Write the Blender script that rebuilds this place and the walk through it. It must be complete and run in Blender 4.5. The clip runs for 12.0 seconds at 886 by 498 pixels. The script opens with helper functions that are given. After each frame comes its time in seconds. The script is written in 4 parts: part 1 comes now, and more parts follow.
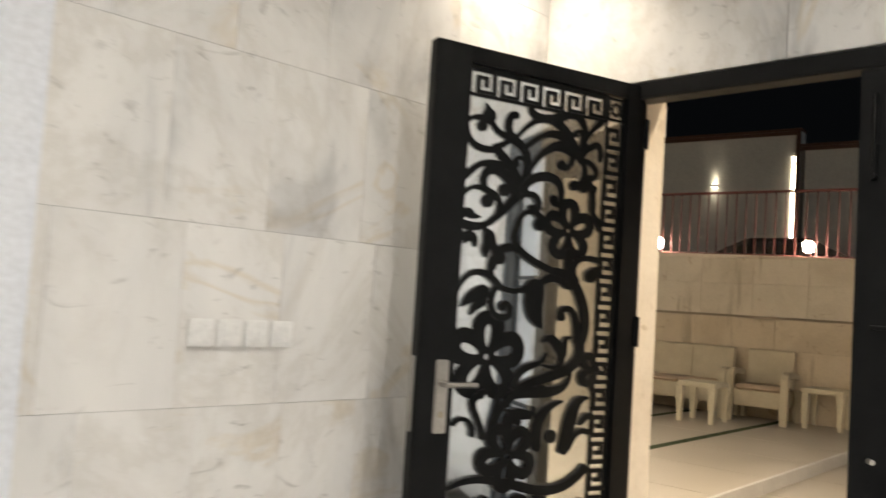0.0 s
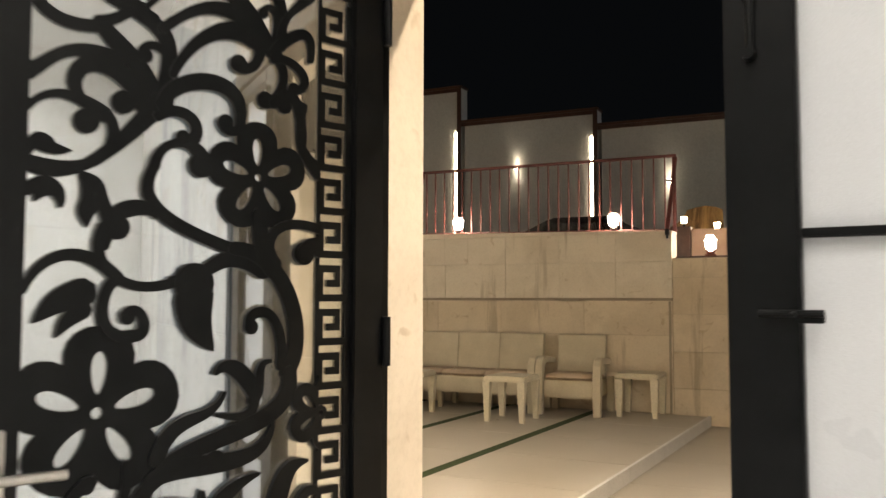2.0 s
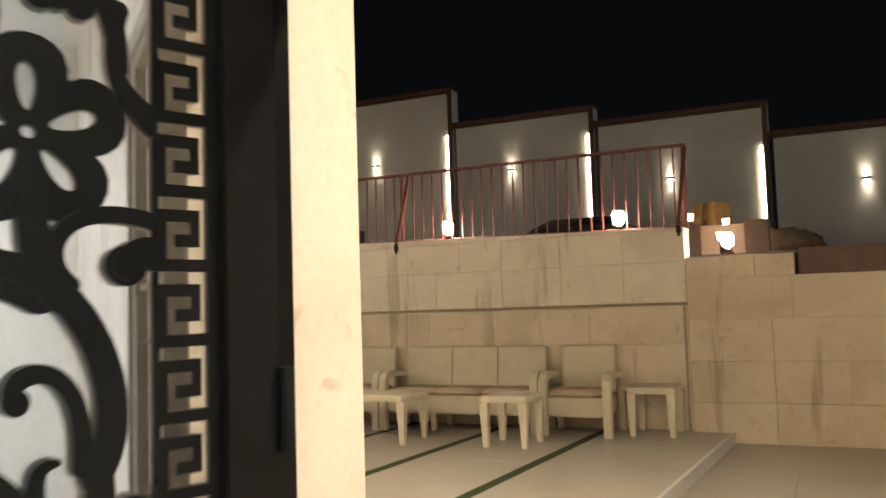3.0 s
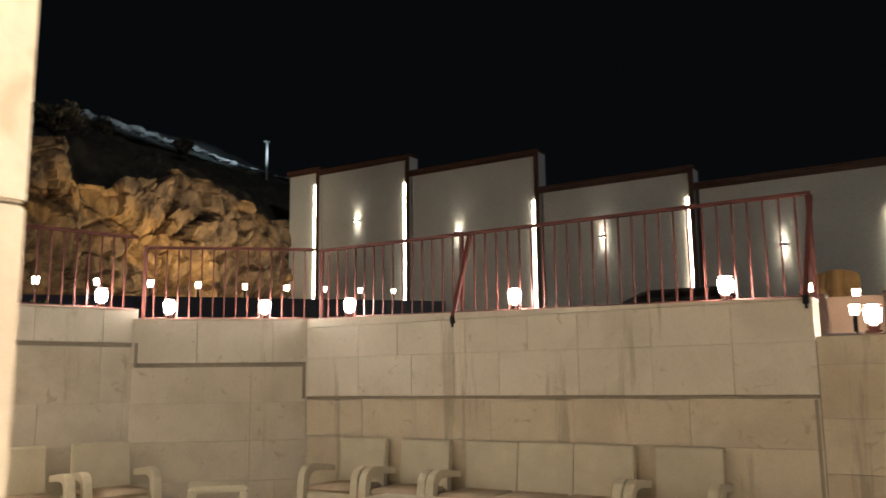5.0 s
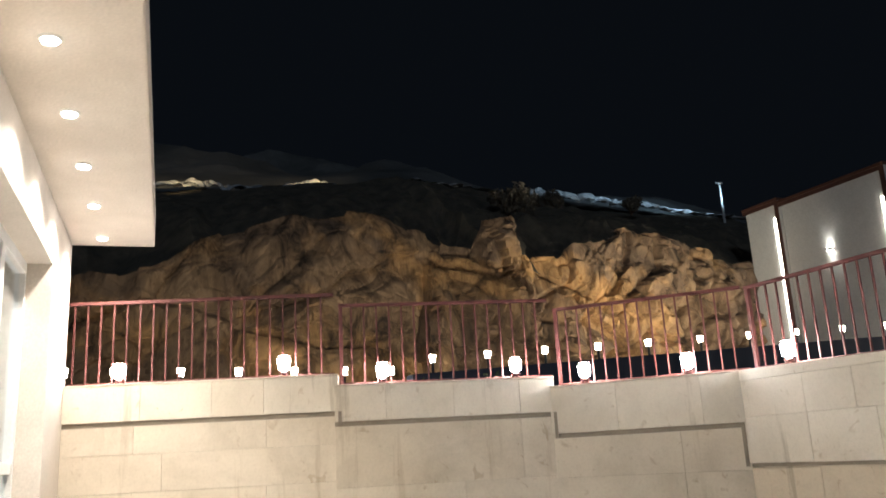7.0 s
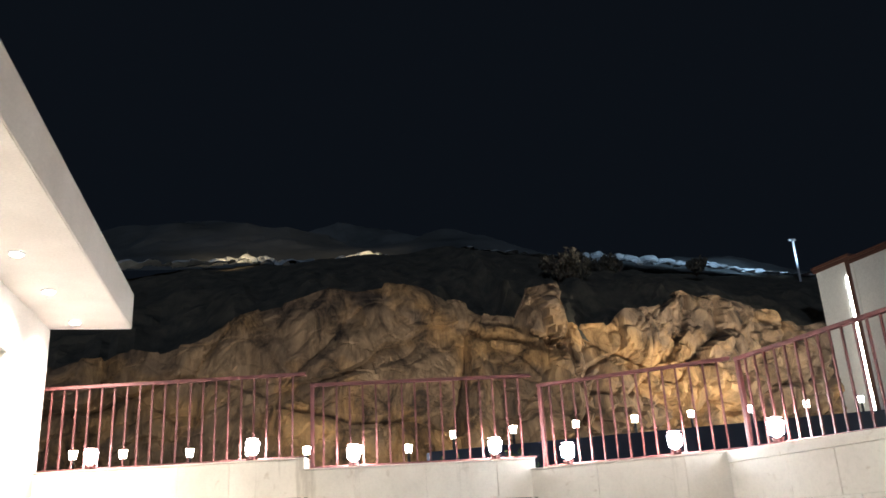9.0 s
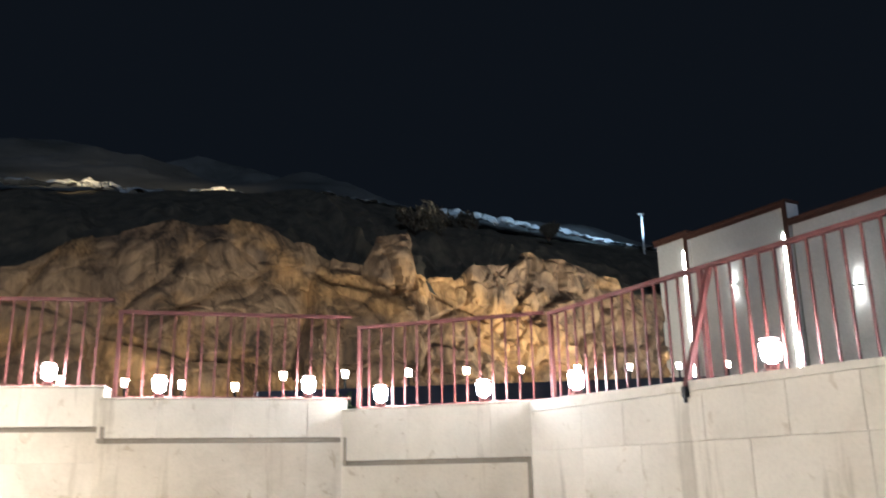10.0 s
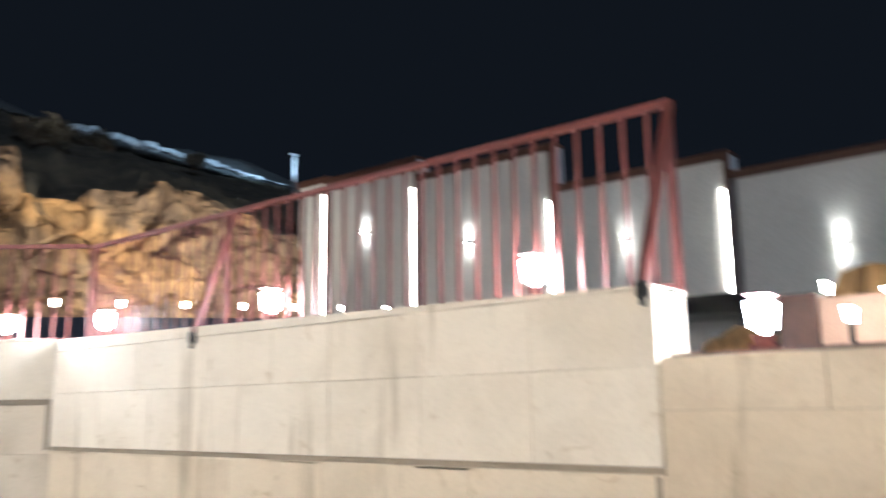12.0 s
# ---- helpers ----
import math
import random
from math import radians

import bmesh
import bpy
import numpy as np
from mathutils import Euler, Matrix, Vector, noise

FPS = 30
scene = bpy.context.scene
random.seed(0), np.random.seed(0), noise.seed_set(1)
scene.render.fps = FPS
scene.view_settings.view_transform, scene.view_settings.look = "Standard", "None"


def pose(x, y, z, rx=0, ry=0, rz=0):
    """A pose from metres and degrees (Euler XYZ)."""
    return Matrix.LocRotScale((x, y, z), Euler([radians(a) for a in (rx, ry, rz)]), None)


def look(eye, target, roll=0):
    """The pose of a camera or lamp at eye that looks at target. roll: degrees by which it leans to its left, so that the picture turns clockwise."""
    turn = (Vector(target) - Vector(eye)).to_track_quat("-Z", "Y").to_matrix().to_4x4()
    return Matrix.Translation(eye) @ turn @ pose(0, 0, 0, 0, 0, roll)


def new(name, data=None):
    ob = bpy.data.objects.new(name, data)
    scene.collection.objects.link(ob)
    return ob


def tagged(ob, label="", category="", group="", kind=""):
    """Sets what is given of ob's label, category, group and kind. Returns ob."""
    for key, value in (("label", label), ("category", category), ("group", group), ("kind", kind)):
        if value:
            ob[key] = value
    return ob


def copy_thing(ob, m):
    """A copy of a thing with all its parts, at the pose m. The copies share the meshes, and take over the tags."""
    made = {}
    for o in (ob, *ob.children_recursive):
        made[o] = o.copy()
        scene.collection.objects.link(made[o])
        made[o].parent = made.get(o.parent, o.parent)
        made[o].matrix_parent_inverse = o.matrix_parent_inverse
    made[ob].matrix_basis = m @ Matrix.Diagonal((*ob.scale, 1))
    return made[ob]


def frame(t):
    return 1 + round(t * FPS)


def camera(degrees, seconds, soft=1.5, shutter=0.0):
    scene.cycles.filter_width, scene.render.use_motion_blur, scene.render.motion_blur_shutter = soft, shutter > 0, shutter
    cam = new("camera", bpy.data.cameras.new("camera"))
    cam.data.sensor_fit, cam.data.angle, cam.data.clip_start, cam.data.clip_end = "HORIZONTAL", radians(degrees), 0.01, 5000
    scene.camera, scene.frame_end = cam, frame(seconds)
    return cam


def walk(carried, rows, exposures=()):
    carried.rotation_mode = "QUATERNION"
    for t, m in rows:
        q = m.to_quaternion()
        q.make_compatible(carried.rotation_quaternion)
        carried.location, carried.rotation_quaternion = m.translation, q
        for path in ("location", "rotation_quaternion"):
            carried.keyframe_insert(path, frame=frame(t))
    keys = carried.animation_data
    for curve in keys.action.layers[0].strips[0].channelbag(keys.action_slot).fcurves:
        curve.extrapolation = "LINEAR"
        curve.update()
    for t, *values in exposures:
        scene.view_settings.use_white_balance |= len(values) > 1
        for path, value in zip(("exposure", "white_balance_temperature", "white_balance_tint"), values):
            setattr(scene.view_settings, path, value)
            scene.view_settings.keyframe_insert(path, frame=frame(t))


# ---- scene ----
cam = camera(55.7, 12.0, shutter=0.6)
PATH = [
    (0, (-3.349, 1.343, 1.229), (-4.577, 2.917, 1.349), 3.7),
    (0.5, (-3.428, 1.677, 1.237), (-4.519, 3.351, 1.328), 2.7),
    (1, (-3.56, 1.988, 1.258), (-4.437, 3.783, 1.34), 0.7),
    (1.5, (-3.648, 2.333, 1.256), (-4.48, 4.149, 1.362), 0.6),
    (2, (-3.78, 2.673, 1.252), (-4.636, 4.477, 1.373), 0.1),
    (2.5, (-3.914, 3.069, 1.267), (-4.738, 4.887, 1.389), -1.1),
    (4.5, (-4.396, 4.599, 1.368), (-5.376, 6.317, 1.663), -3.3),
    (5, (-4.422, 4.916, 1.39), (-5.463, 6.595, 1.705), -0.7),
    (5.5, (-4.436, 5.108, 1.345), (-5.586, 6.722, 1.616), 1.1),
    (6, (-4.528, 5.396, 1.384), (-6.004, 6.695, 1.745), -3.4),
    (6.5, (-4.521, 5.719, 1.42), (-6.245, 6.645, 1.831), -1.5),
    (7, (-4.623, 6.073, 1.452), (-6.374, 6.911, 1.935), -3.1),
    (9, (-4.453, 7.203, 1.534), (-6.239, 7.829, 2.18), -3.1),
    (9.5, (-4.433, 7.404, 1.471), (-6.179, 8.166, 2.081), -3.2),
    (10, (-4.442, 7.592, 1.452), (-6.138, 8.512, 1.981), -0.9),
    (10.5, (-4.344, 7.795, 1.48), (-6.049, 8.736, 1.937), -1.3),
    (11, (-4.261, 7.962, 1.459), (-5.946, 8.897, 1.993), -5.6),
    (11.4, (-4.208, 8.169, 1.482), (-5.737, 9.312, 2.079), -3.7),
    (11.5, (-4.179, 8.216, 1.497), (-5.69, 9.387, 2.085), -2.7),
    (11.6, (-4.139, 8.242, 1.491), (-5.642, 9.428, 2.069), -2.0),
    (11.8, (-3.996, 8.354, 1.505), (-5.365, 9.741, 1.953), 1.5),
    (12, (-3.933, 8.412, 1.509), (-5.173, 9.936, 1.88), -0.9),
]
EXPOSURES = [(0.0, 0.0, 6500, 10), (0.7, 0.12, 6500, 10), (1.5, 0.3, 6550, 10), (2.0, 0.25, 6600, 10), (2.5, 0.45, 6700, 10), (2.7, 0.45, 6700, 10), (4.5, 0.22, 6800, 10), (5.0, 0.25, 6150, 10), (5.5, 1.0, 5850, 10), (6.0, 0.88, 5600, 10), (6.5, 0.74, 5500, 10), (7.0, 0.74, 5300, 10),
             (9.0, 1.2, 5000, 10), (9.5, 1.36, 5000, 10), (10.0, 1.42, 4950, 10), (10.5, 1.5, 5050, 10), (11.0, 1.45, 5000, 10), (11.5, 1.5, 5000, 10), (12.0, 1.72, 4950, 10)]
walk(cam, [(t, look(eye, target, roll)) for t, eye, target, roll in PATH], EXPOSURES)

# ---- world and light ----
world = bpy.data.worlds.new("night_sky")
scene.world = world
world.use_nodes = True
world.node_tree.nodes["Background"].inputs[0].default_value = (0.75, 0.86, 1.0, 1)
world.node_tree.nodes["Background"].inputs[1].default_value = 0.0026

# house frame: u runs along the facade, v out into the courtyard
ANGLE = -7.0
HOUSE = pose(-4.83, 4.50, 0, 0, 0, ANGLE)
WARM, NEUTRAL = (1.0, 0.81, 0.58), (1.0, 0.93, 0.84)


def lamp(name, kind, where, power, colour=NEUTRAL, size=0.1, **more):
    data = bpy.data.lights.new(name, kind)
    data.energy, data.color = power, colour
    if kind == "AREA":
        data.shape, data.size = "DISK", size
    else:
        data.shadow_soft_size = size
    if "spot" in more:
        data.spot_size, data.spot_blend = radians(more["spot"]), 0.9
    ob = new(name, data)
    ob.matrix_world = where
    return ob


# weak fill sun, added to lift the hillside above the black sky
hill_fill = bpy.data.lights.new("hillside_fill", "SUN")
hill_fill.energy, hill_fill.angle, hill_fill.color = 0.14, radians(6), (0.88, 0.94, 1.0)
new("hillside_fill", hill_fill).matrix_world = look((20, -6, 22), (-25, 16, 5))

# ---- materials ----
def nodes_of(name):
    m = bpy.data.materials.new(name)
    m.use_nodes = True
    t = m.node_tree
    return m, t, t.nodes["Principled BSDF"]


def ramp(t, source, stops):
    r = t.nodes.new("ShaderNodeValToRGB")
    while len(r.color_ramp.elements) < len(stops):
        r.color_ramp.elements.new(0.5)
    for e, (p, c) in zip(r.color_ramp.elements, stops):
        e.position, e.color = p, (*c, 1)
    t.links.new(source, r.inputs[0])
    return r.outputs[0]


def texture(t, kind, scale, **values):
    n = t.nodes.new(kind)
    n.inputs["Scale"].default_value = scale
    for k, v in values.items():
        n.inputs[k].default_value = v
    return n


def place(t, n, stretch=(1, 1, 1), random=False):
    c = t.nodes.new("ShaderNodeTexCoord")
    g = t.nodes.new("ShaderNodeNewGeometry")
    m = t.nodes.new("ShaderNodeMapping")
    m.inputs["Scale"].default_value = stretch
    t.links.new(g.outputs["Position"], m.inputs[0])
    if random:
        i = t.nodes.new("ShaderNodeObjectInfo")
        mul = t.nodes.new("ShaderNodeMath")
        mul.operation, mul.inputs[1].default_value = "MULTIPLY", 40
        t.links.new(i.outputs["Random"], mul.inputs[0])
        t.links.new(mul.outputs[0], m.inputs["Location"])
    t.links.new(m.outputs[0], n.inputs["Vector"])
    return n


def mixed(t, a, b, f, mode="MIX"):
    n = t.nodes.new("ShaderNodeMix")
    n.data_type, n.blend_type = "RGBA", mode
    for v, i in ((f, 0), (a, 6), (b, 7)):
        if isinstance(v, (int, float)):
            n.inputs[i].default_value = v
        elif isinstance(v, tuple):
            n.inputs[i].default_value = (*v, 1)
        else:
            t.links.new(v, n.inputs[i])
    return n.outputs[2]


def bump(t, bsdf, height, strength, distance=0.01):
    b = t.nodes.new("ShaderNodeBump")
    b.inputs["Strength"].default_value, b.inputs["Distance"].default_value = strength, distance
    t.links.new(height, b.inputs["Height"])
    t.links.new(b.outputs[0], bsdf.inputs["Normal"])


def surface(name, dark, light, scale=6, rough=0.6, metal=0.0, relief=0.15, fine=60, stretch=(1, 1, 1), random=False, coat=0.0):
    """A surface with colour variation at two scales and fine relief."""
    m, t, b = nodes_of(name)
    big = place(t, texture(t, "ShaderNodeTexNoise", scale, Detail=5, Roughness=0.6), stretch, random)
    small = place(t, texture(t, "ShaderNodeTexNoise", fine, Detail=3), stretch, random)
    base = ramp(t, big.outputs[0], ((0.3, dark), (0.7, light)))
    grain = ramp(t, small.outputs[0], ((0.3, (0.86, 0.86, 0.86)), (0.7, (1, 1, 1))))
    t.links.new(mixed(t, base, grain, 1.0, "MULTIPLY"), b.inputs["Base Color"])
    r = ramp(t, big.outputs[0], ((0.3, (rough * 0.85,) * 3), (0.7, (min(1, rough * 1.15),) * 3)))
    t.links.new(r, b.inputs["Roughness"])
    b.inputs["Metallic"].default_value = metal
    b.inputs["Coat Weight"].default_value = coat
    bump(t, b, small.outputs[0], relief, 0.004)
    return m


def glowing(name, colour, strength):
    m, t, b = nodes_of(name)
    b.inputs["Base Color"].default_value = (0.9, 0.9, 0.88, 1)
    b.inputs["Emission Color"].default_value = (*colour, 1)
    b.inputs["Emission Strength"].default_value = strength
    return m


def marble_material():
    m, t, b = nodes_of("white_marble")
    warp = place(t, texture(t, "ShaderNodeTexNoise", 1.3, Detail=8, Roughness=0.7, Distortion=0.5), (1, 1, 0.8), True)
    cloud = place(t, texture(t, "ShaderNodeTexNoise", 2.6, Detail=5, Roughness=0.55, Distortion=0.6), (1, 1, 0.4), True)
    rust = place(t, texture(t, "ShaderNodeTexNoise", 1.1, Detail=4, Distortion=2.0), (1, 1, 1.4), True)
    body = ramp(t, cloud.outputs[0], ((0.30, (0.42, 0.425, 0.435)), (0.45, (0.74, 0.735, 0.725)), (0.66, (0.83, 0.82, 0.80))))
    vein = ramp(t, warp.outputs[0], ((0.44, (1, 1, 1)), (0.497, (0.86, 0.845, 0.82)), (0.515, (0.93, 0.92, 0.91)), (0.58, (1, 1, 1))))
    tint = ramp(t, rust.outputs[0], ((0.61, (1, 1, 1)), (0.66, (0.80, 0.66, 0.44)), (0.70, (1, 1, 1))))
    fleck = place(t, texture(t, "ShaderNodeTexNoise", 9.0, Detail=6, Roughness=0.65, Distortion=1.6), (1, 0.6, 1.3), True)
    marks = ramp(t, fleck.outputs[0], ((0.30, (0.66, 0.655, 0.65)), (0.40, (1, 1, 1))))
    c = mixed(t, mixed(t, mixed(t, body, vein, 0.8, "MULTIPLY"), tint, 0.35, "MULTIPLY"), marks, 0.75, "MULTIPLY")
    t.links.new(c, b.inputs["Base Color"])
    b.inputs["Roughness"].default_value = 0.16
    bump(t, b, cloud.outputs[0], 0.03, 0.01)
    return m


def limestone_material(name, dark, light, streak=0.75):
    m, t, b = nodes_of(name)
    big = place(t, texture(t, "ShaderNodeTexNoise", 1.3, Detail=6, Roughness=0.65, Distortion=0.5), random=True)
    pits = place(t, texture(t, "ShaderNodeTexNoise", 45, Detail=4, Roughness=0.7))
    drips = place(t, texture(t, "ShaderNodeTexNoise", 5.0, Detail=5, Roughness=0.6), (1, 1, 0.09))
    spots = place(t, texture(t, "ShaderNodeTexNoise", 7.5, Detail=3, Distortion=1.0), random=True)
    base = ramp(t, big.outputs[0], ((0.30, dark), (0.55, light), (0.8, tuple(min(1, 1.08 * c) for c in light))))
    grain = ramp(t, pits.outputs[0], ((0.30, (0.90, 0.895, 0.885)), (0.55, (1, 1, 1))))
    run = ramp(t, drips.outputs[0], ((0.34, (streak * 0.85, streak * 0.82, streak * 0.77)), (0.41, (1, 1, 1))))
    blot = ramp(t, spots.outputs[0], ((0.27, (0.72, 0.66, 0.58)), (0.36, (1, 1, 1))))
    c = mixed(t, mixed(t, mixed(t, base, grain, 0.8, "MULTIPLY"), run, 0.8, "MULTIPLY"), blot, 0.7, "MULTIPLY")
    i = t.nodes.new("ShaderNodeObjectInfo")
    per = ramp(t, i.outputs["Random"], ((0.0, (0.93, 0.915, 0.89)), (1.0, (1.0, 1.0, 1.0))))
    t.links.new(mixed(t, c, per, 1.0, "MULTIPLY"), b.inputs["Base Color"])
    b.inputs["Roughness"].default_value = 0.72
    bump(t, b, pits.outputs[0], 0.14, 0.004)
    return m


def rock_material():
    m, t, b = nodes_of("cliff_rock")
    big = place(t, texture(t, "ShaderNodeTexNoise", 0.42, Detail=8, Roughness=0.6, Distortion=1.2))
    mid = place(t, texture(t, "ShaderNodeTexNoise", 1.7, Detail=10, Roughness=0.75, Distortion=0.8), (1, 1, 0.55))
    run = place(t, texture(t, "ShaderNodeTexNoise", 1.4, Detail=6, Roughness=0.65, Distortion=0.4), (1, 1, 0.16))
    patch = place(t, texture(t, "ShaderNodeTexNoise", 0.55, Detail=4, Roughness=0.5), (1, 1, 1.2))
    base = ramp(t, big.outputs[0], ((0.32, (0.145, 0.10, 0.064)), (0.46, (0.24, 0.158, 0.09)), (0.58, (0.34, 0.225, 0.12)), (0.72, (0.40, 0.27, 0.155))))
    warm = ramp(t, patch.outputs[0], ((0.50, (0, 0, 0)), (0.62, (1, 1, 1))))
    ochre = mixed(t, base, (0.52, 0.31, 0.12), warm)
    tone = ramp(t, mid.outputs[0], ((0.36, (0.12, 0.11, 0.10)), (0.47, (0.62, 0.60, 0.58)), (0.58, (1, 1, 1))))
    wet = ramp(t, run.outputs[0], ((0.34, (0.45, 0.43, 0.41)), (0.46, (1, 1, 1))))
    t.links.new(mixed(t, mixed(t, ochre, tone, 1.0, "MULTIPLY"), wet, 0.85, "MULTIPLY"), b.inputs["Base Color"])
    b.inputs["Roughness"].default_value = 0.92
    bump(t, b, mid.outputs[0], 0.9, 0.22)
    return m


def glass_material(name, tint, rough=0.0):
    m, t, b = nodes_of(name)
    b.inputs["Base Color"].default_value = (*tint, 1)
    b.inputs["Roughness"].default_value = rough
    b.inputs["Transmission Weight"].default_value = 1.0
    b.inputs["IOR"].default_value = 1.45
    return m


MARBLE = marble_material()
STONE = limestone_material("courtyard_limestone", (0.54, 0.46, 0.345), (0.68, 0.595, 0.465))
PALE = limestone_material("pale_limestone", (0.64, 0.58, 0.48), (0.76, 0.70, 0.595), 0.80)
JAMB = limestone_material("jamb_stone", (0.68, 0.61, 0.52), (0.80, 0.74, 0.65), 0.95)
JOINT = surface("mortar", (0.40, 0.345, 0.265), (0.50, 0.44, 0.35), 8, 0.9)
GROUT = surface("groove_shadow_mortar", (0.29, 0.245, 0.19), (0.37, 0.32, 0.25), 8, 0.9)
BLACK = surface("black_painted_steel", (0.004, 0.0045, 0.005), (0.008, 0.0085, 0.009), 9, 0.36, 0.0, 0.02)
BLACK.node_tree.nodes["Principled BSDF"].inputs["Specular IOR Level"].default_value = 0.17
RED = surface("oxide_red_paint", (0.095, 0.026, 0.021), (0.145, 0.038, 0.031), 14, 0.6, 0.0, 0.15)
BROWN = surface("brown_painted_steel", (0.07, 0.035, 0.025), (0.12, 0.06, 0.042), 10, 0.45)
COOL = surface("cool_white_gloss_paint", (0.76, 0.79, 0.85), (0.82, 0.85, 0.91), 3, 0.4, 0.0, 0.05)
PALE_JOINT = surface("white_grout", (0.66, 0.65, 0.63), (0.74, 0.73, 0.71), 8, 0.9)
PLASTER = surface("white_plaster", (0.74, 0.73, 0.70), (0.82, 0.81, 0.79), 3, 0.8, 0.0, 0.1)
CREAM = surface("cream_exterior_plaster", (0.60, 0.54, 0.465), (0.69, 0.63, 0.555), 3, 0.8, 0.0, 0.1)
SIDE = limestone_material("side_limestone", (0.54, 0.475, 0.375), (0.68, 0.61, 0.50), 0.95)
POLE = surface("pale_concrete_pole", (0.42, 0.41, 0.39), (0.55, 0.54, 0.52), 6, 0.8)
GREY_PANEL = surface("grey_render", (0.64, 0.63, 0.59), (0.73, 0.72, 0.68), 0.8, 0.85, 0.0, 0.2, 25)
TILE = surface("floor_tile", (0.42, 0.385, 0.33), (0.52, 0.48, 0.42), 1.2, 0.32, 0.0, 0.04, 90)
KERB = surface("kerb_stone", (0.66, 0.66, 0.66), (0.78, 0.78, 0.78), 4, 0.45)
GRASS = surface("artificial_grass", (0.016, 0.032, 0.007), (0.04, 0.066, 0.014), 40, 0.95, 0, 1.0, 220)
ASPHALT = surface("asphalt", (0.035, 0.035, 0.038), (0.06, 0.06, 0.062), 2, 0.85, 0, 0.5, 80)
RATTAN = surface("cream_moulded_resin", (0.57, 0.51, 0.375), (0.67, 0.605, 0.46), 5, 0.55, 0, 0.3, 120)
CUSHION = surface("beige_cushion_cloth", (0.54, 0.42, 0.30), (0.66, 0.53, 0.40), 9, 0.95, 0, 0.5, 200)
RESIN = surface("cream_resin", (0.66, 0.60, 0.45), (0.74, 0.68, 0.53), 5, 0.5, 0, 0.1)
CHROME = surface("brushed_steel", (0.42, 0.40, 0.37), (0.55, 0.53, 0.50), 8, 0.32, 0.9, 0.05, 90)
SWITCH = surface("white_plastic", (0.86, 0.86, 0.85), (0.90, 0.90, 0.89), 4, 0.35, 0, 0.02)
ROCK = rock_material()
NAVY = surface("dark_blue_wall_paint", (0.012, 0.018, 0.035), (0.022, 0.03, 0.05), 3, 0.7)
SCRUB = surface("dark_scrub", (0.035, 0.033, 0.022), (0.11, 0.09, 0.06), 3, 0.95, 0, 1.0, 30)
LEAFY = surface("green_leaves", (0.03, 0.06, 0.015), (0.09, 0.13, 0.03), 20, 0.7)
PALE_RIDGE = surface("pale_ridge_stone", (0.30, 0.31, 0.31), (0.55, 0.56, 0.55), 1.2, 0.9, 0, 1.0, 9)
BEIGE = surface("beige_travertine", (0.58, 0.45, 0.30), (0.68, 0.55, 0.39), 2.0, 0.35, 0, 0.1, 50)
MARBLE_SHADE = surface("corner_shade_marble", (0.30, 0.35, 0.41), (0.42, 0.47, 0.52), 1.6, 0.25, 0, 0.02, 60)
PINK = surface("pink_render", (0.34, 0.22, 0.17), (0.42, 0.29, 0.23), 3, 0.85)
CARPAINT = surface("black_car_paint", (0.012, 0.012, 0.014), (0.02, 0.02, 0.022), 4, 0.2, 0.0, 0.02, 50, coat=0.6)
CLEAR = glass_material("clear_glass", (0.93, 0.96, 0.97))


def coated_glass():
    """Sun-control glass: partly mirrors, partly lets through."""
    m, t, b = nodes_of("coated_glass")
    out = t.nodes["Material Output"]
    gloss, clear, mix = (t.nodes.new(k) for k in ("ShaderNodeBsdfGlossy", "ShaderNodeBsdfTransparent", "ShaderNodeMixShader"))
    gloss.inputs["Color"].default_value, gloss.inputs["Roughness"].default_value = (0.90, 0.96, 1.0, 1), 0.015
    clear.inputs["Color"].default_value = (0.97, 0.98, 1.0, 1)
    mix.inputs[0].default_value = 0.56
    t.links.new(clear.outputs[0], mix.inputs[1])
    t.links.new(gloss.outputs[0], mix.inputs[2])
    t.links.new(mix.outputs[0], out.inputs["Surface"])
    return m


COATED = coated_glass()
HILL = surface("bare_grey_hillside", (0.05, 0.055, 0.05), (0.14, 0.14, 0.13), 0.35, 0.95, 0, 1.0, 2.5)
FROSTED = surface("frosted_white_glass", (0.72, 0.74, 0.77), (0.78, 0.80, 0.83), 0.8, 0.3, 0, 0.0, 500)
GLOBE = glowing("lit_globe", (1.0, 0.88, 0.72), 115)
FARGLOBE = glowing("lit_far_globe", (1.0, 0.80, 0.52), 60)
STRIP = glowing("lit_strip", (1.0, 0.84, 0.58), 20)
SPOT = glowing("lit_downlight", (1.0, 0.88, 0.68), 45)
LANTERN = glowing("lit_lantern_glass", (1.0, 0.64, 0.26), 9)


# ---- building helpers ----
def box(bm, x0, y0, z0, x1, y1, z1, bevel=0.0):
    """A box; where bevel is given, with edges rounded by that much."""
    made = bmesh.ops.create_cube(bm, size=1, matrix=Matrix.Translation(((x0 + x1) / 2, (y0 + y1) / 2, (z0 + z1) / 2)) @ Matrix.Diagonal((x1 - x0, y1 - y0, z1 - z0, 1)))
    if bevel:
        edges = {e for v in made["verts"] for e in v.link_edges}
        bmesh.ops.bevel(bm, geom=list(edges), offset=bevel, segments=2, affect="EDGES")
    return bm


def tube(bm, a, b, r, sides=8, r2=None):
    a, b = Vector(a), Vector(b)
    m = Matrix.Translation((a + b) / 2) @ (b - a).to_track_quat("Z", "Y").to_matrix().to_4x4()
    bmesh.ops.create_cone(bm, cap_ends=True, segments=sides, radius1=r, radius2=r if r2 is None else r2, depth=(b - a).length, matrix=m)
    return bm


